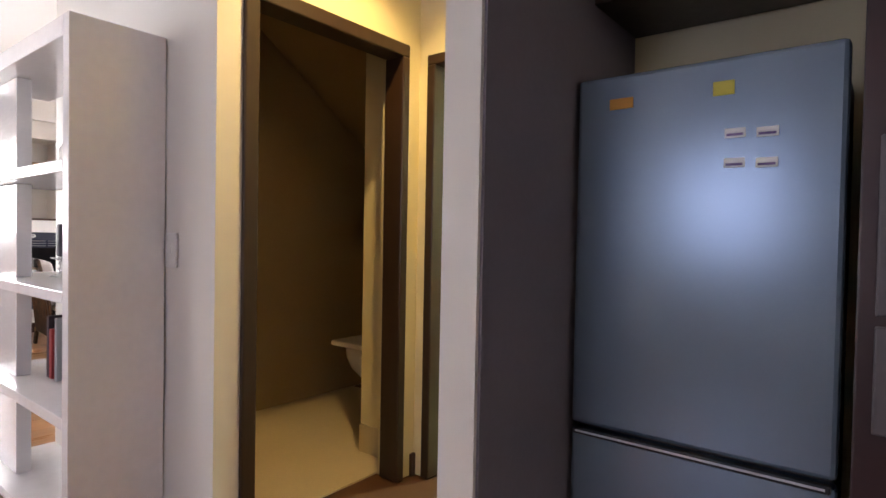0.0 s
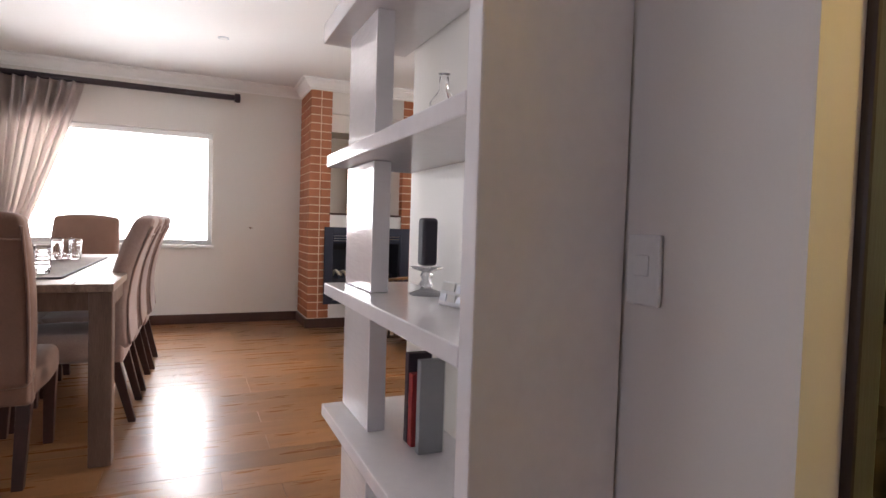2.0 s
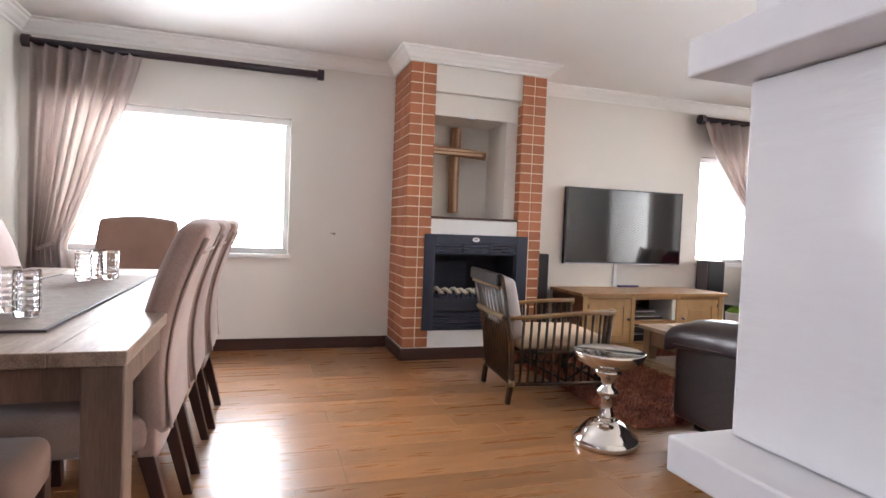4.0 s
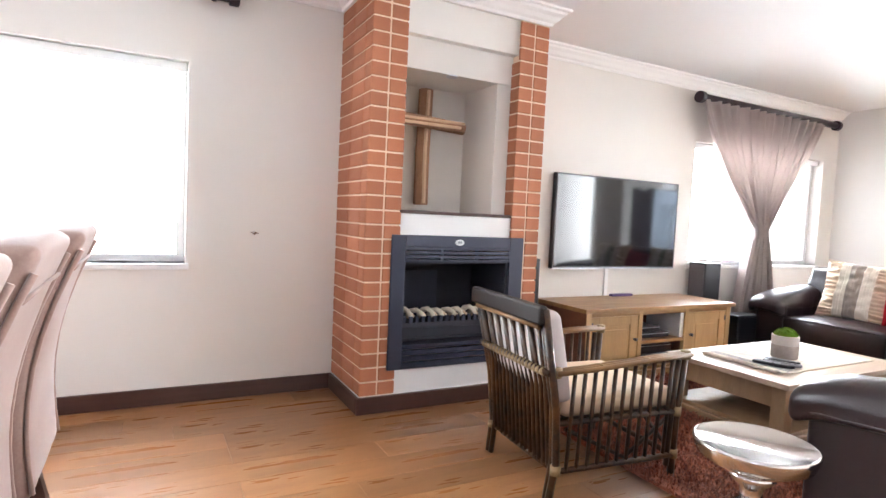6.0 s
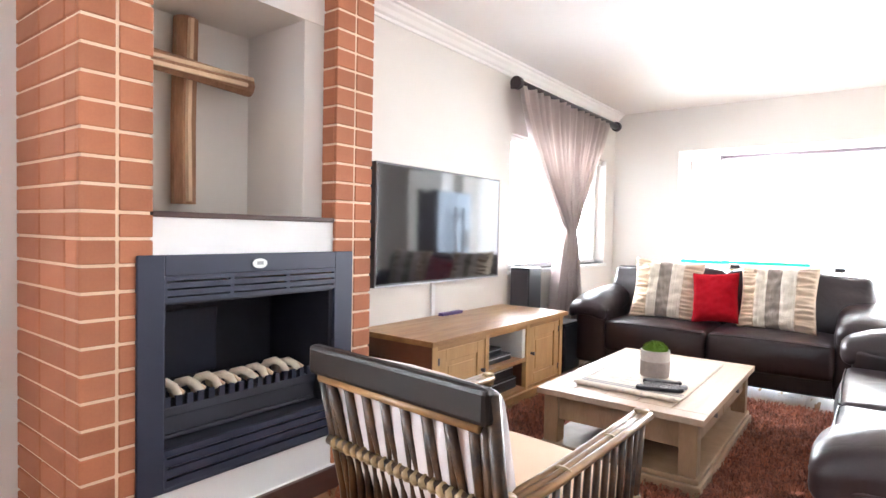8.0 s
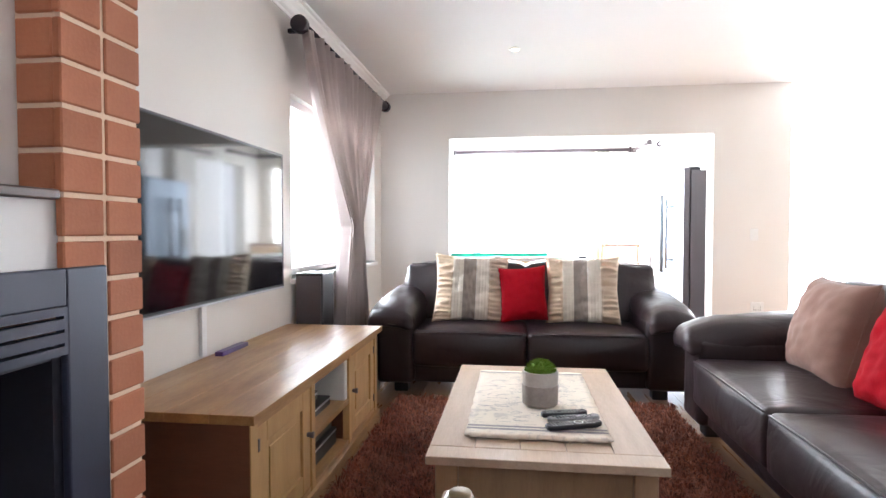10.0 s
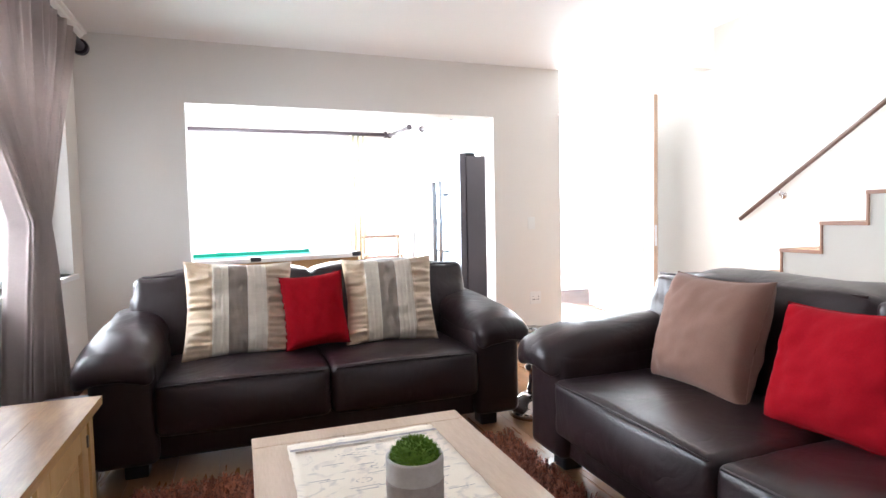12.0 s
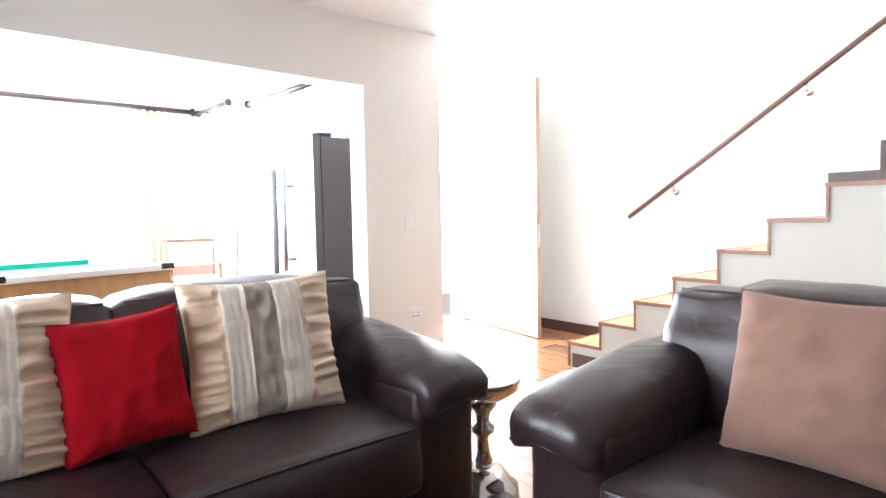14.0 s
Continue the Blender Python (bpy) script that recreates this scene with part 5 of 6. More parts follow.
mat_ = thing("table_mat", (-5.4, 0.08, dz), "dark-edged woven runner mat along the dining table", "table mat")
part("weave", B((-6.25, -4.72, -0.17, 0.235, dz + 0.0005, dz + 0.006)), surface("woven_mat", (0.30, 0.25, 0.22), (0.18, 0.14, 0.13), 30, 0.9, bump=0.4, fine=120), mat_, bevel=0.002)
part("edge", B((-6.26, -4.71, 0.235, 0.247, dz + 0.0005, dz + 0.008), (-6.26, -4.71, -0.182, -0.17, dz + 0.0005, dz + 0.008), (-4.72, -4.708, -0.17, 0.235, dz + 0.0005, dz + 0.008)), BOOKDARK, mat_)
for gx, gy in ((-4.93, 0.13), (-5.02, 0.05), (-4.86, 0.03), (-6.02, 0.09), (-6.10, 0.02), (-5.95, 0.0)):
    g = thing("tumbler", (gx, gy, dz + 0.007), "clear cut-glass tumbler on the dining table", "drinking glass", "tumblers on the dining table")
    prof = [(0.028, 0), (0.032, 0.004)] + [(0.034 + 0.0018 * (k % 2), 0.012 + 0.0095 * k) for k in range(13)] + [(0.033, 0.135), (0.031, 0.133), (0.030, 0.02)]
    part("glass", lathe(prof, (gx, gy, dz + 0.007), 14), CLEAR, g, smooth=False)


def dining_chair(cover, label):
    c = thing("dining_chair", (0, 0, 0), label, "dining chair", "chairs round the dining table")
    bm = soft_box(-0.235, 0.235, -0.055, 0.045, 0.40, 1.085, 0.028, puff=0.010, wrinkle=0.003, seed=2)
    for v in bm.verts:
        t = (v.co.z - 0.40) / 0.69
        v.co.y += -0.115 * t * t + 0.03 * math.sin(math.pi * t)
        v.co.z += 0.012 * (1 - (v.co.x / 0.24) ** 2) * (1 if v.co.z > 0.9 else 0)
    part("backrest", bm, cover, c, smooth=True)
    for sg in (-1, 1):
        part("piping", tube([(sg * 0.230, -0.052 + 0.03 * math.sin(math.pi * t) - 0.115 * t * t, 0.42 + 0.655 * t) for t in (0, 0.12, 0.25, 0.37, 0.5, 0.62, 0.75, 0.87, 0.95)], 0.0065, 6), cover, c, smooth=True)
    part("back_seam", tube([(x, -0.061 + 0.03 * math.sin(math.pi * 0.86) - 0.115 * 0.74, 0.993) for x in (-0.225, -0.1, 0, 0.1, 0.225)], 0.0045, 6), cover, c, smooth=True)
    part("back_skirt", soft_box(-0.235, 0.235, -0.02, 0.06, 0.32, 0.46, 0.02, wrinkle=0.002), cover, c, smooth=True)
    part("seat", soft_box(-0.235, 0.235, 0.0, 0.50, 0.335, 0.475, 0.035, puff=0.015, wrinkle=0.004, seed=6), cover, c, smooth=True)
    for sg in (-1, 1):
        for y, d in ((0.01, -0.07), (0.46, 0.0)):
            bm = bmesh.new()
            a = [bm.verts.new((sg * 0.20 + i * 0.020, y + d + j * 0.018, 0)) for i, j in ((-1, -1), (1, -1), (1, 1), (-1, 1))]
            b = [bm.verts.new((sg * 0.205 + i * 0.026, y + 0.02 + j * 0.026, 0.36)) for i, j in ((-1, -1), (1, -1), (1, 1), (-1, 1))]
            for k in range(4):
                bm.faces.new((a[k], a[(k + 1) % 4], b[(k + 1) % 4], b[k]))
            bm.faces.new(a[::-1])
            bm.faces.new(b)
            part("leg", bm, DARKLEG, c, bevel=0.003)
    return c


chair0 = dining_chair(SUEDE, "taupe suede high-back dining chair with dark legs")
head0 = dining_chair(BROWNSUEDE, "brown suede high-back dining chair with dark legs")
spots = [(-5.86, 0.455, 180), (-6.41, 0.475, 180), (-5.20, -0.50, 0), (-5.80, -0.50, 0), (-6.40, -0.50, 0)]
for x, y, a in spots:
    copy_thing(chair0, pose(x, y, 0, 0, 0, a))
place(chair0, pose(-5.27, 0.445, 0, 0, 0, 180))
copy_thing(head0, pose(-7.20, -0.03, 0, 0, 0, -90))
place(head0, pose(-4.41, -0.03, 0, 0, 0, 90))


# white shelving unit --------------------------------------------------------------
sh = thing("shelving_unit", (-3.0, 1.33, 0), "glossy white open shelving unit with thick shelves and square uprights", "shelving unit")
sy0, sy1, sx0, sx1 = 1.186, 1.484, -3.545, -2.52
part("end_panel", B((-2.52, -2.47, sy0, 1.484, 0, 1.765)), WHITE, sh, bevel=0.003)
for z0, z1 in ((0.045, 0.085), (0.448, 0.487), (0.853, 0.892), (1.272, 1.312)):
    part("shelf", B((sx0, -2.521, sy0, sy1, z0, z1)), WHITE, sh, bevel=0.003)
part("top_shelf", B((-3.64, -2.521, sy0, sy1, 1.70, 1.765)), WHITE, sh, bevel=0.003)
part("toe_board", B((-3.50, -2.521, sy0 + 0.03, sy1 - 0.02, 0, 0.044)), BOOKDARK, sh)
for z0, z1 in ((0.086, 0.447), (0.488, 0.852), (0.893, 1.271), (1.313, 1.699)):
    part("upright", B((-3.525, -3.235, 1.252, 1.305, z0, z1)), WHITERIPPLE, sh, bevel=0.003)
part("back_panel", B((-3.50, -2.521, sy1 - 0.012, sy1, 0.893, 1.271), (-3.50, -2.521, sy1 - 0.012, sy1, 0.488, 0.852)), WALL, sh)

cd = thing("candle_holder", (-3.177, 1.40, 0.892), "clear turned glass candle holder with a dark square candle", "candle holder", "candle holders")
part("stand", lathe([(0.048, 0.0), (0.050, 0.004), (0.030, 0.010), (0.014, 0.022), (0.022, 0.032), (0.012, 0.044), (0.020, 0.056), (0.013, 0.066), (0.044, 0.076), (0.048, 0.081), (0.010, 0.083)], (-3.177, 1.40, 0.892), 20), THINGLASS, cd, smooth=True)
part("candle", B((-3.200, -3.154, 1.377, 1.423, 0.976, 1.112)), CANDLE, cd, bevel=0.010, seg=3)
cd2 = thing("candle_holder", (-2.74, 1.38, 0.892), "second turned glass candle holder standing empty on the shelf", "candle holder", "candle holders")
part("stand", lathe([(0.042, 0.0), (0.044, 0.004), (0.026, 0.010), (0.014, 0.022), (0.024, 0.04), (0.012, 0.056), (0.022, 0.070), (0.013, 0.084), (0.040, 0.096), (0.044, 0.101), (0.010, 0.103)], (-2.74, 1.38, 0.892), 20), THINGLASS, cd2, smooth=True)
fr = thing("picture_frame", (-2.93, 1.37, 0.892), "small clear and white photo frame tilted on the shelf", "photo frame")
bm = B((-0.066, 0.066, -0.006, 0.006, 0, 0.060))
M4 = Matrix.Translation((-2.918, 1.37, 0.893)) @ Matrix.Rotation(radians(12), 4, "Z") @ Matrix.Rotation(radians(-14), 4, "X")
bm.transform(M4)
part("block", bm, PVC, fr, bevel=0.003)
for k_, (x0, x1, z0, z1) in enumerate(((-0.060, -0.035, 0.010, 0.028), (-0.027, 0.002, 0.010, 0.028), (0.010, 0.054, 0.010, 0.026), (-0.060, -0.008, 0.036, 0.055), (0.0, 0.054, 0.034, 0.052))):
    bm = B((x0, x1, -0.009, -0.0065, z0, z1))
    bm.transform(M4)
    part("photo_panel", bm, CERAMIC if k_ % 2 else SILVER, fr)
for k, (x, w, h, mt, lab) in enumerate(((-3.145, 0.026, 0.25, BOOKDARK, "tall dark book on the shelf"), (-3.115, 0.030, 0.20, BOOKRED, "red clothbound book on the shelf"), (-3.055, 0.026, 0.25, GREYPLASTIC, "slim grey folder on the shelf"))):
    b = thing("book", (x, 1.38, 0.488), lab, "book", "books on the shelf")
    part("cover", B((x, x + w - 0.002, 1.33, 1.400, 0.4885, 0.488 + h)), mt, b, bevel=0.002)
    part("page_block", B((x + 0.002, x + w - 0.004, 1.400, 1.403, 0.492, 0.484 + h)), PVC, b)
vase = thing("glass_bottle", (-3.05, 1.38, 1.312), "clear glass ornament on the upper shelf", "ornament")
part("body", lathe([(0.03, 0), (0.036, 0.01), (0.036, 0.10), (0.014, 0.13), (0.012, 0.17), (0.016, 0.175)], (-3.05, 1.38, 1.313), 16), CLEAR, vase, smooth=True)

for nm, lab, bx in (("light_switch", "tall white light switch on the wall beside the shelves", (-2.455, -2.383, 1.478, 1.488, 0.965, 1.085)),):
    e = thing(nm, ((bx[0] + bx[1]) / 2, 1.488, bx[4]), lab, "light switch", "switches")
    part("plate", B(bx), PVC, e, bevel=0.003)
    part("rocker", B((bx[0] + 0.02, bx[1] - 0.02, bx[2] - 0.004, bx[2] - 0.0005, 1.015, 1.05)), PVC, e, bevel=0.002)
for nm, lab, x, z, w, h in (("light_switch", "white light switch beside the wide opening", -4.376, 1.10, 0.075, 0.115), ("power_socket", "white double power socket low on the wall", -4.34, 0.38, 0.12, 0.12)):
    e = thing(nm, (x, NY, z), lab, "socket" if "socket" in nm else "light switch", "switches")
    part("plate", B((x - w / 2, x + w / 2, NY - 0.009, NY - 0.0005, z - h / 2, z + h / 2)), PVC, e, bevel=0.003)
    if "socket" in nm:
        part("pin_holes", B(*[(x + dx - 0.004, x + dx + 0.004, NY - 0.0115, NY - 0.0095, z + dz_ - 0.004, z + dz_ + 0.004) for dx in (-0.03, 0.03) for dz_ in (-0.015, 0.012)], (x - 0.016, x - 0.008, NY - 0.0115, NY - 0.0095, z - 0.02, z - 0.012), (x + 0.008, x + 0.016, NY - 0.0115, NY - 0.0095, z - 0.02, z - 0.012)), BLACK, e)
        for dx in (-0.045, 0.02):
            part("rocker", B((x + dx, x + dx + 0.025, NY - 0.013, NY - 0.0095, z + 0.03, z + 0.048)), PVC, e, bevel=0.002)
    else:
        part("rocker", B((x - 0.012, x + 0.012, NY - 0.013, NY - 0.0095, z - 0.02, z + 0.02)), PVC, e, bevel=0.002)
e = thing("wall_point", (WX, 1.36, 1.02), "tiny brass gas point on the wall between window and chimney", "wall fitting")
part("stub", tube([(WX, 1.36, 1.02), (WX + 0.03, 1.36, 1.02)], 0.010, 8), CHROME, e, smooth=True)
part("lever", tube([(WX + 0.025, 1.335, 1.025), (WX + 0.025, 1.385, 1.02)], 0.004, 6), CHROME, e, smooth=True)

for x, y in ((-6.632, 0.999), (-6.69, 6.422)):
    e = thing("ceiling_downlight", (x, y, H), "small round recessed downlight in the white ceiling", "downlight", "downlights")
    part("rim", lathe([(0.045, -0.004), (0.045, -0.0005), (0.034, -0.0005), (0.034, -0.006)], (x, y, H), 20), SILVER if y < 3 else PVC, e)
    part("lamp", lathe([(0.030, -0.008), (0.032, -0.001)], (x, y, H), 18), glow("warm_lamp_glass", (1.0, 0.92, 0.8), 6.0) if y > 3 else PVC, e)


# kitchen side, passage and washroom -------------------------------------------------
def door_frame(n, axis, p, a0, a1, z1, w=0.07, t=0.16):
    d = thing("door_" + str(n), (p, (a0 + a1) / 2, 0) if axis == "x" else ((a0 + a1) / 2, p, 0), "dark stained wooden door frame", "door frame")
    d["kind"] = "structure"
    f = lambda lo, hi, z0, z1_: (p - t / 2, p + t / 2, lo, hi, z0, z1_) if axis == "x" else (lo, hi, p - t / 2, p + t / 2, z0, z1_)
    part("door_jamb", B(f(a0, a0 + w, 0, z1)), DOORWOOD, d, bevel=0.006)
    part("door_jamb", B(f(a1 - w * 0.8, a1, 0, z1)), DOORWOOD, d, bevel=0.006)
    part("door_head", B(f(a0, a1, z1 - 0.001, z1 + w)), DOORWOOD, d, bevel=0.006)
    return d


door_frame(1, "x", -2.190, 1.582, 2.388, 1.87, 0.055, 0.11)
door_frame(2, "y", 2.515, -2.10, -1.30, 1.85, 0.045, 0.11)


def panel_leaf(name, label, w, h, mat, m):
    d = thing(name, (0, 0, 0), label, "door")
    t = 0.04
    part("stile", B((0, 0.10, 0, t, 0.01, h), (w - 0.10, w, 0, t, 0.01, h), (0.10, w - 0.10, 0, t, h - 0.10, h), (0.10, w - 0.10, 0, t, 0.01, 0.20), (0.10, w - 0.10, 0, t, 0.80, 0.95)), mat, d, bevel=0.004)
    part("upper_panel", B((0.10, w - 0.10, 0.012, t - 0.012, 0.95, h - 0.10)), mat, d)
    part("lower_panel", B((0.10, w - 0.10, 0.012, t - 0.012, 0.20, 0.80)), mat, d)
    for z0, z1 in ((0.95, h - 0.10), (0.20, 0.80)):
        for y in (0.0, t - 0.012):
            part("moulding", B((0.10, 0.125, y, y + 0.012, z0, z1), (w - 0.125, w - 0.10, y, y + 0.012, z0, z1), (0.125, w - 0.125, y, y + 0.012, z0, z0 + 0.025), (0.125, w - 0.125, y, y + 0.012, z1 - 0.025, z1)), mat, d, bevel=0.003)
    for y in (-0.04, t + 0.04):
        part("door_handle", tube([(w - 0.05, y * 0.2, 0.93), (w - 0.05, y, 0.93), (w - 0.15, y, 0.93)], 0.009, 8), CHROME, d, smooth=True)
    return place(d, m)


panel_leaf("bathroom_door", "open dark wooden two-panel door with a chrome lever", 0.75, 1.84, surface("brown_stained_door", (0.050, 0.030, 0.012), (0.034, 0.020, 0.008), 3.0, 0.4, bump=0.05, stretch=(9, 9, 1), fine=24), pose(-2.05, 2.63, 0, 0, 0, 93))
bt = thing("basin", (-1.14, 3.45, 0), "small white wall basin in the bathroom", "basin")
part("bowl", soft_box(-1.45, -1.105, 3.2, 3.7, 0.72, 0.86, 0.05), CERAMIC, bt, smooth=True)
part("pedestal", lathe([(0.09, 0), (0.08, 0.3), (0.09, 0.72)], (-1.25, 3.45, 0), 18), CERAMIC, bt, smooth=True)
pn = thing("wall_plate", (-2.32, 4.6, 1.07), "white wall plate with grey buttons on the bathroom wall", "switch plate")
part("plate", B((-2.375, -2.27, 4.585, 4.599, 1.07, 1.40)), PVC, pn, bevel=0.003)
for x, z in ((-2.35, 1.22), (-2.30, 1.30), (-2.30, 1.12)):
    part("button", B((x - 0.014, x + 0.014, 4.580, 4.5845, z - 0.018, z + 0.018)), GREYPLASTIC, pn)
tr = thing("towel_rail", (-2.10, 4.6, 1.4), "black metal towel rack on the bathroom wall", "towel rail")
for y in (4.40, 4.50, 4.58):
    part("bar", tube([(-2.26, y, 1.70), (-1.75, y, 1.70)], 0.009, 8), BLACK, tr, smooth=True)
part("lower_bar", tube([(-2.20, 4.54, 1.30), (-1.75, 4.54, 1.30)], 0.008, 6), BLACK, tr, smooth=True)
for x in (-2.20, -1.78):
    part("upright", tube([(x, 4.57, 1.70), (x, 4.57, 1.28)], 0.008, 6), BLACK, tr, smooth=True)
    part("arm", tube([(x, 4.59, 1.70), (x, 4.40, 1.70)], 0.008, 6), BLACK, tr, smooth=True)

# toilet under the stairs
wc = thing("toilet", (-3.2, 2.9, 0), "white ceramic toilet with closed lid under the stairs", "toilet")
bm = bmesh.new()
rings = []
for z, sx, sy, oy in ((0.0, 0.115, 0.17, 0.06), (0.08, 0.10, 0.15, 0.06), (0.18, 0.115, 0.18, 0.04), (0.26, 0.160, 0.235, 0.01), (0.33, 0.182, 0.258, 0.0), (0.395, 0.188, 0.265, 0.0)):
    rings.append([bm.verts.new((sx * math.cos(a), oy - sy * math.sin(a), z)) for a in (2 * math.pi * k / 24 for k in range(24))])
for a, b in zip(rings, rings[1:]):
    for k in range(24):
        bm.faces.new((a[k], a[(k + 1) % 24], b[(k + 1) % 24], b[k]))
bm.faces.new(rings[0][::-1])
bm.faces.new(rings[-1])
WM = Matrix.Translation((-3.00, 3.13, 0))
bm.transform(WM)
part("bowl", bm, CERAMIC, wc, smooth=True)
bm = soft_box(-0.19, 0.19, -0.27, 0.22, 0.397, 0.43, 0.012)
bm.transform(WM)
part("lid", bm, CERAMIC, wc, smooth=True)
bm = soft_box(-0.19, 0.19, 0.17, 0.33, 0.38, 0.755, 0.03)
bm.transform(WM)
part("cistern", bm, CERAMIC, wc, smooth=True)
wall("wall_washroom_stub", "y", 2.50, 2.62, -2.53, -2.27, 0, H, (), YELLOW)
structure("washroom_skirting", B((-2.53, -2.30, 2.488, 2.50, 0, 0.14)), TILE)

# kitchen fridge with its alcove
fg = thing("fridge_freezer", (-0.85, 2.3, 0), "blue-grey enamel fridge-freezer with paper notes, in a dark kitchen alcove", "fridge")
gx0, gx1, gy = -1.160, -0.545, 2.0
part("body", B((gx0 + 0.01, gx1 - 0.01, gy + 0.06, 2.46, 0.03, 1.51)), DARKGREY, fg, bevel=0.01)
part("fridge_door", B((gx0, gx1, gy, gy + 0.055, 0.575, 1.528)), FRIDGE, fg, bevel=0.012)
part("freezer_door", B((gx0, gx1, gy, gy + 0.055, 0.06, 0.560)), FRIDGE, fg, bevel=0.012)
part("door_grip", B((gx0 + 0.01, gx1 - 0.01, gy - 0.012, gy + 0.01, 0.548, 0.566)), BLACK, fg, bevel=0.004)
part("grip_trim", B((gx0 + 0.02, gx1 - 0.02, gy - 0.014, gy - 0.012, 0.556, 0.561)), SILVER, fg)
part("foot", B((gx0 + 0.03, gx0 + 0.08, gy + 0.08, gy + 0.13, 0, 0.03), (gx1 - 0.08, gx1 - 0.03, gy + 0.08, gy + 0.13, 0, 0.03)), BLACK, fg)
for nm, bx, mt, lab in (("fridge_magnet", (-1.067, -1.005, 1.435, 1.463), STICKYBROWN, "orange and yellow magnet on the fridge door"), ("paper_note", (-0.812, -0.766, 1.437, 1.470), STICKY, "yellow paper note on the fridge door")):
    e = thing(nm, (bx[0], gy, bx[2]), lab, "fridge magnet", "magnets on the fridge")
    part("sheet", B((bx[0], bx[1], gy - 0.004, gy - 0.0005, bx[2], bx[3])), mt, e)
for k, (x, z) in enumerate(((-0.762, 1.345), (-0.695, 1.342), (-0.762, 1.275), (-0.695, 1.272))):
    e = thing("fridge_magnet", (x, gy, z), "small white and dark magnet on the fridge door", "fridge magnet", "magnets on the fridge")
    part("sheet", B((x - 0.022, x + 0.022, gy - 0.004, gy - 0.0005, z - 0.011, z + 0.011)), PVC, e)
    part("bar", B((x - 0.018, x + 0.018, gy - 0.0055, gy - 0.0042, z - 0.007, z - 0.001)), PURPLE, e)
cb = thing("wall_cupboard", (-0.85, 2.3, 1.72), "dark kitchen cupboard above the fridge", "cupboard")
part("body", B((-1.171, 0.2, 2.12, 2.465, 1.78, 2.4)), DOORWOOD, cb, bevel=0.004)
tc = thing("oven_tower", (-0.3, 2.2, 0), "tall dark red-brown kitchen cabinet holding an oven", "kitchen cabinet")
part("body", B((-0.52, 0.2, 1.92, 2.465, 0, 2.4)), surface("maroon_cabinet", (0.035, 0.012, 0.014), None, 3.0, 0.35), tc, bevel=0.004)
part("oven_front", B((-0.49, 0.17, 1.90, 1.92, 0.95, 1.30), (-0.49, 0.17, 1.90, 1.92, 0.72, 0.93)), DARKGREY, tc, bevel=0.004)
part("oven_handle", tube([(-0.46, 1.87, 1.10), (0.14, 1.87, 1.10)], 0.009, 8), SILVER, tc, smooth=True)

# stairs -----------------------------------------------------------------------------
st = thing("stairs", (SIDE, 5.0, 0), "white plastered staircase with laminate treads and red-brown edge strips", "stairs")
st["kind"] = "structure"
RISE, GO, Y0 = 0.1815, 0.2745, 6.83
n = 14
for i in range(1, n + 1):
    y1 = Y0 - GO * (i - 1)
    y0 = y1 - GO
    z = RISE * i
    low = 0 if i < 10 else RISE * (i - 2) - 0.12
    part("side_wall", B((SIDE, -2.6, y0, y1, low, z - 0.018)), STAIRSHADE, st)
    part("tread", B((SIDE - 0.006, -2.6, y0 - 0.0, y1 + 0.012, z - 0.018, z)), TREAD, st, bevel=0.002)
    part("nosing", B((SIDE - 0.010, -2.6, y1 + 0.010, y1 + 0.018, z - 0.020, z + 0.003)), NOSING, st)
    part("edge_strip", B((SIDE - 0.014, SIDE - 0.004, y0, y1 + 0.018, z - 0.020, z + 0.003), (SIDE - 0.014, SIDE - 0.001, y1 + 0.001, y1 + 0.014, z - RISE + 0.003, z - 0.020)), NOSING, st)
    if i > 1:
        part("wall_skirting", B((-2.625, -2.601, y0 + 0.004, y1, z, z + (0.285 if i > 5 else 0.12))), DOORWOOD, st, "dark brown panelled skirting block")
        part("skirting_bead", B((-2.631, -2.626, y0 + 0.02, y1 - 0.02, z + 0.085, z + 0.10), (-2.631, -2.626, y1 - 0.035, y1 - 0.02, z + 0.02, z + 0.085)), SKIRT, st)
part("side_baseboard", B((SIDE - 0.016, SIDE, 3.5, Y0 - 0.03, 0, SK)), SKIRT, st)
bm = bmesh.new()
q = [bm.verts.new(v) for v in ((SIDE + 0.1, 1.6, 2.94), (-2.6, 1.6, 2.94), (-2.6, 4.35, 1.05), (SIDE + 0.1, 4.35, 1.05), (SIDE + 0.1, 1.6, 2.99), (-2.6, 1.6, 2.99), (-2.6, 4.35, 1.10), (SIDE + 0.1, 4.35, 1.10))]
for f in ((0, 1, 2, 3), (4, 5, 6, 7), (0, 1, 5, 4), (1, 2, 6, 5), (2, 3, 7, 6), (3, 0, 4, 7)):
    bm.faces.new([q[k] for k in f])
part("soffit", bm, TAN, st)
structure("washroom_lining", B((SIDE + 0.101, -2.28, 1.601, 1.606, 0.005, 2.5), (SIDE + 0.101, SIDE + 0.106, 1.606, 4.3, 0.005, 2.5)), TAN)
wall("wall_under_stairs", "x", SIDE, SIDE + 0.10, 1.60, Y0 - 9 * GO, 0, H)

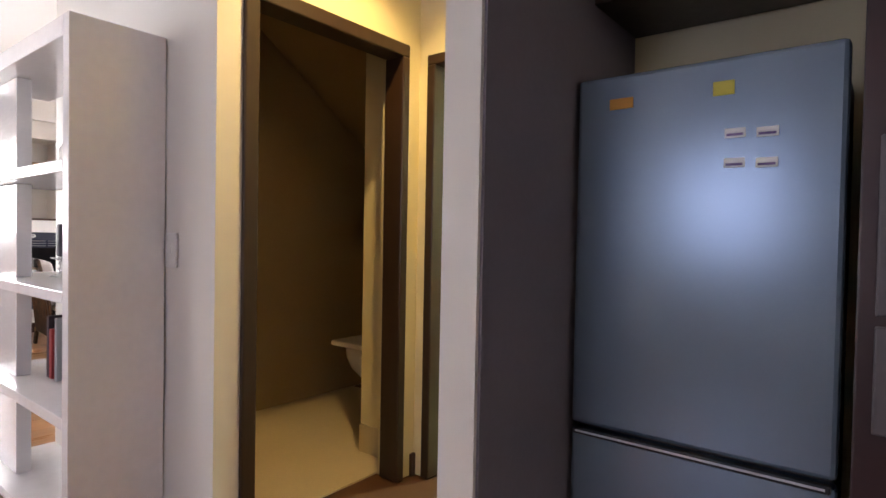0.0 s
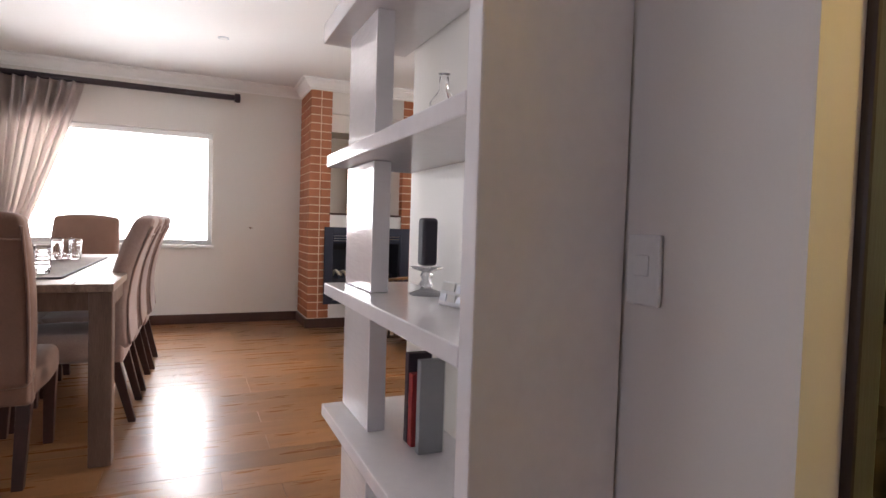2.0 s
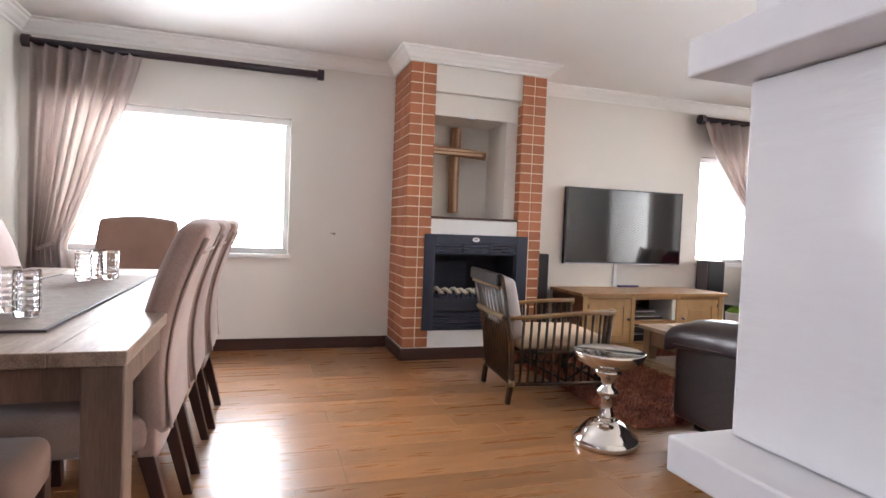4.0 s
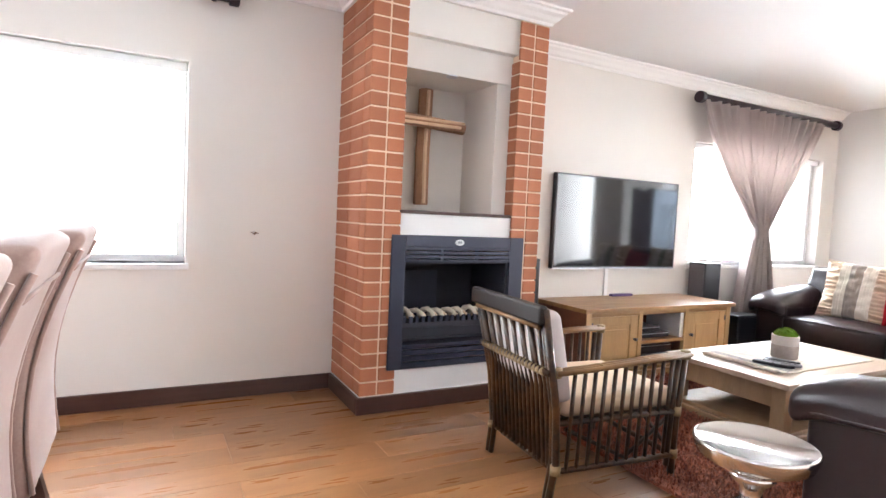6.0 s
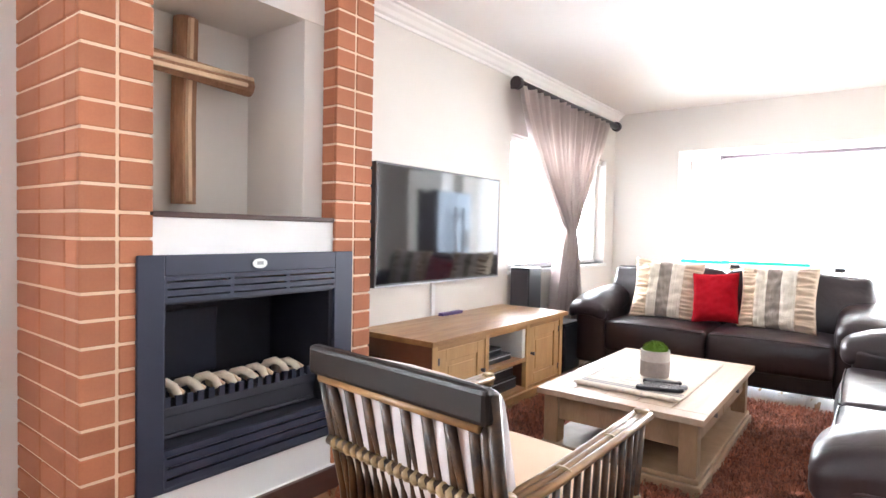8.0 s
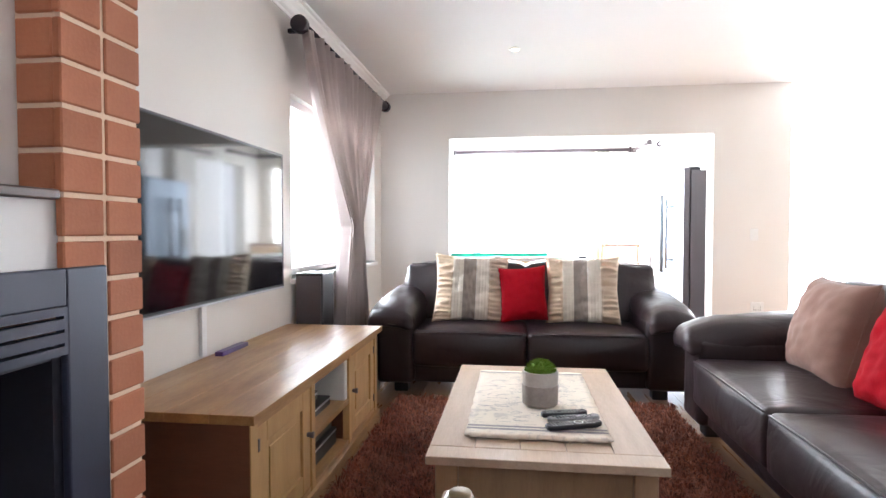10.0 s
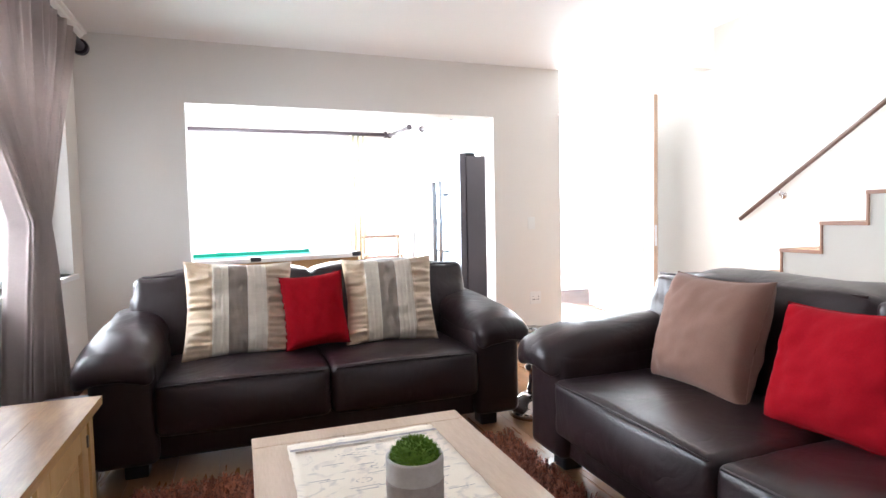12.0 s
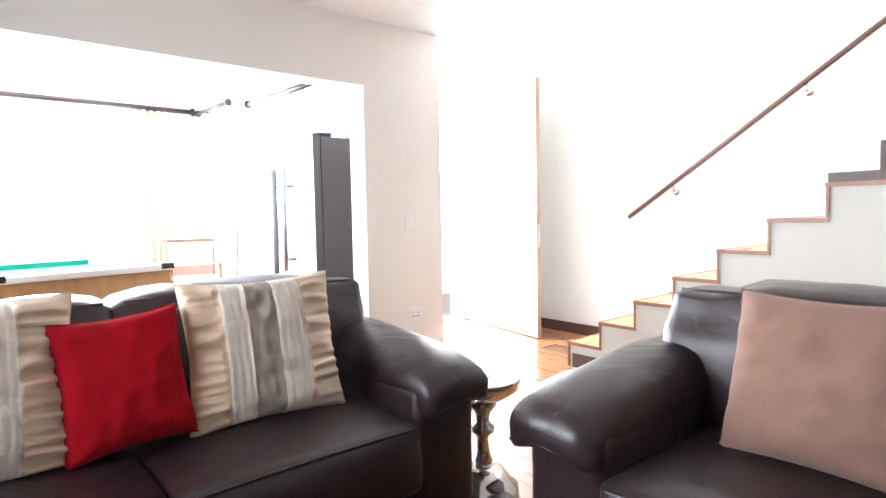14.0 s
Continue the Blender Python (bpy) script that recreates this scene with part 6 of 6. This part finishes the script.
hr = thing("handrail", (-2.69, 6.9, 1.05), "round dark wooden handrail on steel brackets along the stair wall", "handrail")
ha, hb = Vector((-2.66, 6.90, 1.10)), Vector((-2.66, 3.6, 1.10 + 3.30 * 0.676))
part("rail", tube([ha, hb], 0.019, 12), surface("handrail_wood", (0.10, 0.05, 0.035), None, 4, 0.35), hr, smooth=True)
for k in (0.12, 0.40, 0.68, 0.95):
    p = ha.lerp(hb, k)
    part("bracket", tube([p - Vector((0, 0, 0.02)), p - Vector((-0.01, 0, 0.07)), (-2.6, p.y, p.z - 0.07)], 0.007, 6), CHROME, hr, smooth=True)
    part("rosette", tube([(-2.612, p.y, p.z - 0.07), (-2.6, p.y, p.z - 0.07)], 0.028, 12), CHROME, hr, smooth=True)

# front door: a wide pivoting leaf standing open ------------------------------------------
dl = thing("door_3", (-2.80, 8.9, 0), "wide white front door with a long steel pull handle, standing open", "front door")
dl["kind"] = "structure"
ang = math.degrees(math.atan2(7.577 - 8.9, -3.036 + 2.80))
L_ = math.hypot(7.577 - 8.9, -3.036 + 2.80)
MD = pose(-2.80, 8.9, 0, 0, 0, ang)
for nm, bx, mt in (("leaf", (0.0, L_ - 0.014, -0.022, 0.022, 0.012, 2.362), MATTWHITE), ("leaf_edge", (L_ - 0.013, L_, -0.022, 0.022, 0.012, 2.362), surface("door_edge_wood", (0.42, 0.30, 0.21), None, 3, 0.4))):
    bm = B(bx)
    bm.transform(MD)
    part(nm, bm, mt, dl, bevel=0.002)
for s_ in (-1, 1):
    bm = tube([(L_ - 0.10, s_ * 0.075, 0.72), (L_ - 0.10, s_ * 0.075, 1.16)], 0.010, 10)
    bm.transform(MD)
    part("door_handle", bm, CHROME, dl, "long steel pull handle", smooth=True)
    for z in (0.79, 1.09):
        bm = tube([(L_ - 0.10, s_ * 0.022, z), (L_ - 0.10, s_ * 0.075, z)], 0.007, 8)
        bm.transform(MD)
        part("handle_post", bm, CHROME, dl, smooth=True)
bm = B((L_ - 0.0005, L_ + 0.002, -0.012, 0.012, 0.84, 1.05))
bm.transform(MD)
part("lock_plate", bm, SILVER, dl)

# games room ----------------------------------------------------------------------------
f2 = thing("double_fridge", (-4.5, 8.9, 0), "silver double-door fridge with dark grey sides and long bar handles", "fridge")
part("body", B((-4.79, -4.26, 8.335, 9.25, 0.03, 1.80)), DARKGREY, f2, bevel=0.008)
part("freezer_door", B((-4.86, -4.80, 8.335, 8.815, 0.05, 1.82)), FRIDGESTEEL, f2, bevel=0.008)
part("fridge_door", B((-4.86, -4.80, 8.825, 9.25, 0.05, 1.82)), FRIDGESTEEL, f2, bevel=0.008)
part("door_side", B((-4.862, -4.80, 8.329, 8.334, 0.05, 1.82)), DARKGREY, f2)
part("hinge_cover", B((-4.80, -4.68, 8.35, 8.45, 1.801, 1.835), (-4.50, -4.27, 8.35, 8.45, 1.801, 1.85)), BLACK, f2, bevel=0.006)
for y, r in ((8.72, 0.020), (8.92, 0.026)):
    part("bar_handle", tube([(-4.945, y, 0.70 if y < 8.8 else 0.64), (-4.945, y, 1.57)], r, 12), SILVER if y < 8.8 else GREYPLASTIC, f2, smooth=True)
    for z in (0.80, 1.42):
        part("handle_post", tube([(-4.862, y, z), (-4.945, y, z)], 0.010, 8), SILVER, f2, smooth=True)
part("dispenser", B((-4.866, -4.861, 9.05, 9.20, 0.90, 1.17)), DARKGREY, f2, bevel=0.003)

def drape(label, x0, x1, y, z0, z1, mat, folds, seed):
    t = thing("curtain", ((x0 + x1) / 2, y, z0), label, "curtain", "curtains in the games room")
    bm = bmesh.new()
    rows = []
    for z in (z1, (z0 + z1) / 2, z0):
        rows.append([bm.verts.new((x0 + (x1 - x0) * k / (folds * 8), y + 0.035 * math.sin(2 * math.pi * k / 8) + 0.02 * noise.noise(Vector((k * 0.3, z, seed))), z)) for k in range(folds * 8 + 1)])
    for p, q in zip(rows, rows[1:]):
        for k in range(folds * 8):
            bm.faces.new((p[k], p[k + 1], q[k + 1], q[k]))
    ob = part("cloth", bm, mat, t, smooth=True)
    s = ob.modifiers.new("thick", "SOLIDIFY")
    s.thickness = 0.003
    return t


drape("pale yellow curtain hanging by the games room window", -5.36, -5.06, 11.86, 0.04, 2.50, surface("yellow_curtain", (0.84, 0.79, 0.64), None, 4, 0.8), 4, 1)
drape("grey satin curtain hanging at the games room corner", -8.55, -8.10, 11.86, 0.04, 2.50, SATIN, 6, 2)

pt = thing("pool_table", (-6.6, 9.2, 0), "oak-sided pool table with green felt and dark corner caps", "pool table")
MP = pose(-5.86, 8.60, 0, 0, 0, 15)


def rot(bm):
    bm.transform(MP)
    return bm


part("bed", rot(B((-2.2, 0, 0.04, 1.24, 0.62, 0.79))), OAKV, pt, bevel=0.01)
part("cloth", rot(B((-2.12, -0.08, 0.12, 1.16, 0.7905, 0.80))), FELT, pt)
for bx in ((-2.2, 0, 0.0, 0.10, 0.79, 0.835), (-2.2, 0, 1.18, 1.28, 0.79, 0.835), (-0.10, 0, 0.10, 1.18, 0.79, 0.835), (-2.2, -2.1, 0.10, 1.18, 0.79, 0.835)):
    part("rail", rot(B(bx)), MATTWHITE, pt, bevel=0.008)
part("cushion_rail", rot(B((-2.1, -0.1, 1.13, 1.18, 0.80, 0.84))), FELT, pt)
for x in (-2.2, -1.1, -0.09):
    for y in (-0.005, 1.195):
        part("corner_cap", rot(B((x, x + 0.10, y, y + 0.10, 0.80, 0.845))), BLACK, pt, bevel=0.01)
for x in (-2.0, -0.25):
    for y in (0.2, 0.95):
        part("leg", rot(B((x, x + 0.12, y, y + 0.12, 0, 0.62))), OAKV, pt, bevel=0.01)

oc = thing("occasional_chair", (-4.95, 11.5, 0), "pale wooden chair with a cream and taupe backrest", "chair")
MO = pose(-4.95, 11.45, 0, 0, 0, 170)
for x in (-0.26, 0.26):
    bm = tube([(x, 0, 0), (x, -0.02, 0.45), (x, -0.10, 0.92)], 0.02, 6)
    bm.transform(MO)
    part("back_leg", bm, CHAIRWOOD, oc)
    bm = tube([(x, 0.5, 0), (x, 0.5, 0.62)], 0.02, 6)
    bm.transform(MO)
    part("front_leg", bm, CHAIRWOOD, oc)
    bm = tube([(x, -0.05, 0.62), (x, 0.52, 0.63)], 0.02, 6)
    bm.transform(MO)
    part("arm", bm, CHAIRWOOD, oc)
for nm, bx, mt in (("seat", (-0.25, 0.25, 0, 0.5, 0.40, 0.48), CREAM), ("backrest", (-0.25, 0.25, -0.06, -0.02, 0.62, 0.88), CREAM), ("back_band", (-0.25, 0.25, -0.06, -0.02, 0.46, 0.60), SUEDE)):
    bm = B(bx)
    bm.transform(MO)
    part(nm, bm, mt, oc, bevel=0.01)
bm = B((-0.30, 0.30, -0.14, -0.09, 0.88, 0.92))
bm.transform(MO)
part("top_rail", bm, GREYOAKV, oc, bevel=0.006)


def long_rod(name, p, q, r=0.032):
    p, q = Vector(p), Vector(q)
    t = thing(name, p, "long dark wooden curtain rod high on the games room wall", "curtain rod", "curtain rods")
    part("pole", tube([p, q], r, 14), ROD, t, smooth=True)
    d = (q - p).normalized()
    for a in (p, q):
        part("end_cap", tube([a - d * 0.02, a + d * 0.02], r * 1.6, 14), ROD, t, bevel=0.005)
        s = a + d * (0.15 if a is p else -0.15)
        w = (s.x, 12.0, s.z) if abs(d.x) > 0.5 else (-9.0 if s.x < -6 else -4.6 if s.y > 9.35 else -4.25, s.y, s.z)
        part("bracket", tube([s, w], 0.010, 6), ROD, t)
    return t


long_rod("curtain_rod", (-7.75, 11.86, 2.53), (-4.74, 11.86, 2.53))
long_rod("curtain_rod", (-4.69, 10.70, 2.47), (-4.69, 11.80, 2.51), 0.026)
long_rod("curtain_rod", (-4.69, 10.10, 2.35), (-4.69, 8.15, 2.27), 0.026)
cue = thing("pool_cue", (-4.68, 10.71, 0), "slim dark pool cue leaning on the games room wall", "pool cue")
part("shaft", tube([(-4.69, 10.72, 0.0), (-4.65, 10.71, 0.75), (-4.612, 10.70, 1.47)], 0.016, 8, r2=0.006), DARKLEG, cue, smooth=True)
long_rod("curtain_rod", (-8.9, 8.4, 2.5), (-8.9, 11.6, 2.5))


# floor planks, bricks: many alike pieces ---------------------------------------------------
PLANK_W, PLANK_L = 0.192, 1.38
hub = thing("floor_boards", (0, 0, 0), "glossy red-brown laminate floor boards", "floor")
hub["kind"] = "structure"
cache = {}
pr = random.Random(7)


def plank(x0, x1, y0, y1):
    w, l = round(x1 - x0, 3), round(y1 - y0, 3)
    if (w, l) not in cache:
        bm = B((0.0008, w - 0.0008, 0.0008, l - 0.0008, -0.0055, 0))
        me = bpy.data.meshes.new("plank")
        bm.to_mesh(me)
        bm.free()
        me.materials.append(PLANK)
        cache[w, l] = me
    o = new("plank", cache[w, l])
    o.location = (x0, y0, 0)
    o.parent = hub


def blocked(x, y):
    return (x > SIDE and 1.6 < y < 6.8) or (x > -2.15 and y > 2.5) or (x > -4.05 and y > 9.0) or y > 12 or (x > -2.6 and y > 1.6 and x < -2.2)


i = 0
x = -8.09
while x < 1.2:
    i += 1
    y = -3.0 - pr.choice((0.0, 0.46, 0.92, 0.23, 0.69))
    while y < 12.0:
        y1 = min(y + PLANK_L, 12.0)
        a = max(y, -3.0)
        if y1 - a > 0.05:
            xm, ym = x + PLANK_W / 2, (a + y1) / 2
            if not blocked(xm, ym):
                plank(x, x + PLANK_W, a, y1)
        y += PLANK_L
    x += PLANK_W
structure("floor_washroom", B((SIDE + 0.1, -2.28, 1.6, 3.3, -0.004, 0.004)), TILE)
structure("floor_bathroom", B((-2.4, -1.1, 2.59, 4.6, -0.004, 0.004)), surface("pale_green_tile", (0.66, 0.64, 0.48), None, 3.0, 0.25))

BK_H, JT = 0.0738, 0.0105
COURSES = 28
bcache = {}


def brick(parent, x0, x1, y0, y1, z0, z1):
    d = (round(x1 - x0, 4), round(y1 - y0, 4), round(z1 - z0, 4))
    if d not in bcache:
        bm = B((0, d[0], 0, d[1], 0, d[2]))
        bmesh.ops.bevel(bm, geom=bm.edges[:], offset=0.003, segments=1, affect="EDGES")
        me = bpy.data.meshes.new("brick")
        bm.to_mesh(me)
        bm.free()
        me.materials.append(BRICK)
        bcache[d] = me
    o = new("brick", bcache[d])
    o.parent = parent
    o.location = Vector((x0, y0, z0)) - ORIGIN[parent]


top = H - 0.105
step = (top - SK) / COURSES
for k in range(COURSES):
    za = SK + k * step + JT / 2
    zb = SK + (k + 1) * step - JT / 2
    for a, b in ((P1, P2), (P3, P4)):
        j = a + (b - a) * 0.50
        brick(fireplace, FX - 0.018, FX, a, j - JT / 2, za, zb)
        brick(fireplace, FX - 0.018, FX, j + JT / 2, b, za, zb)
    for ya, yb in ((P1, P1 + 0.018), (P4 - 0.018, P4)):
        xs = [WX + 0.002, -7.86, -7.64, FX - 0.0185]
        for xa, xb in zip(xs, xs[1:]):
            brick(fireplace, xa + (JT / 2 if xa > WX + 0.01 else 0), xb - (JT / 2 if xb < FX - 0.03 else 0), ya, yb, za, zb)
    if za > 1.2 and zb < 2.26:
        brick(fireplace, FX - 0.095, FX - 0.0185, P3, P3 + 0.018, za, zb)
        brick(fireplace, FX - 0.095, FX - 0.0185, P2 - 0.018, P2, za, zb)
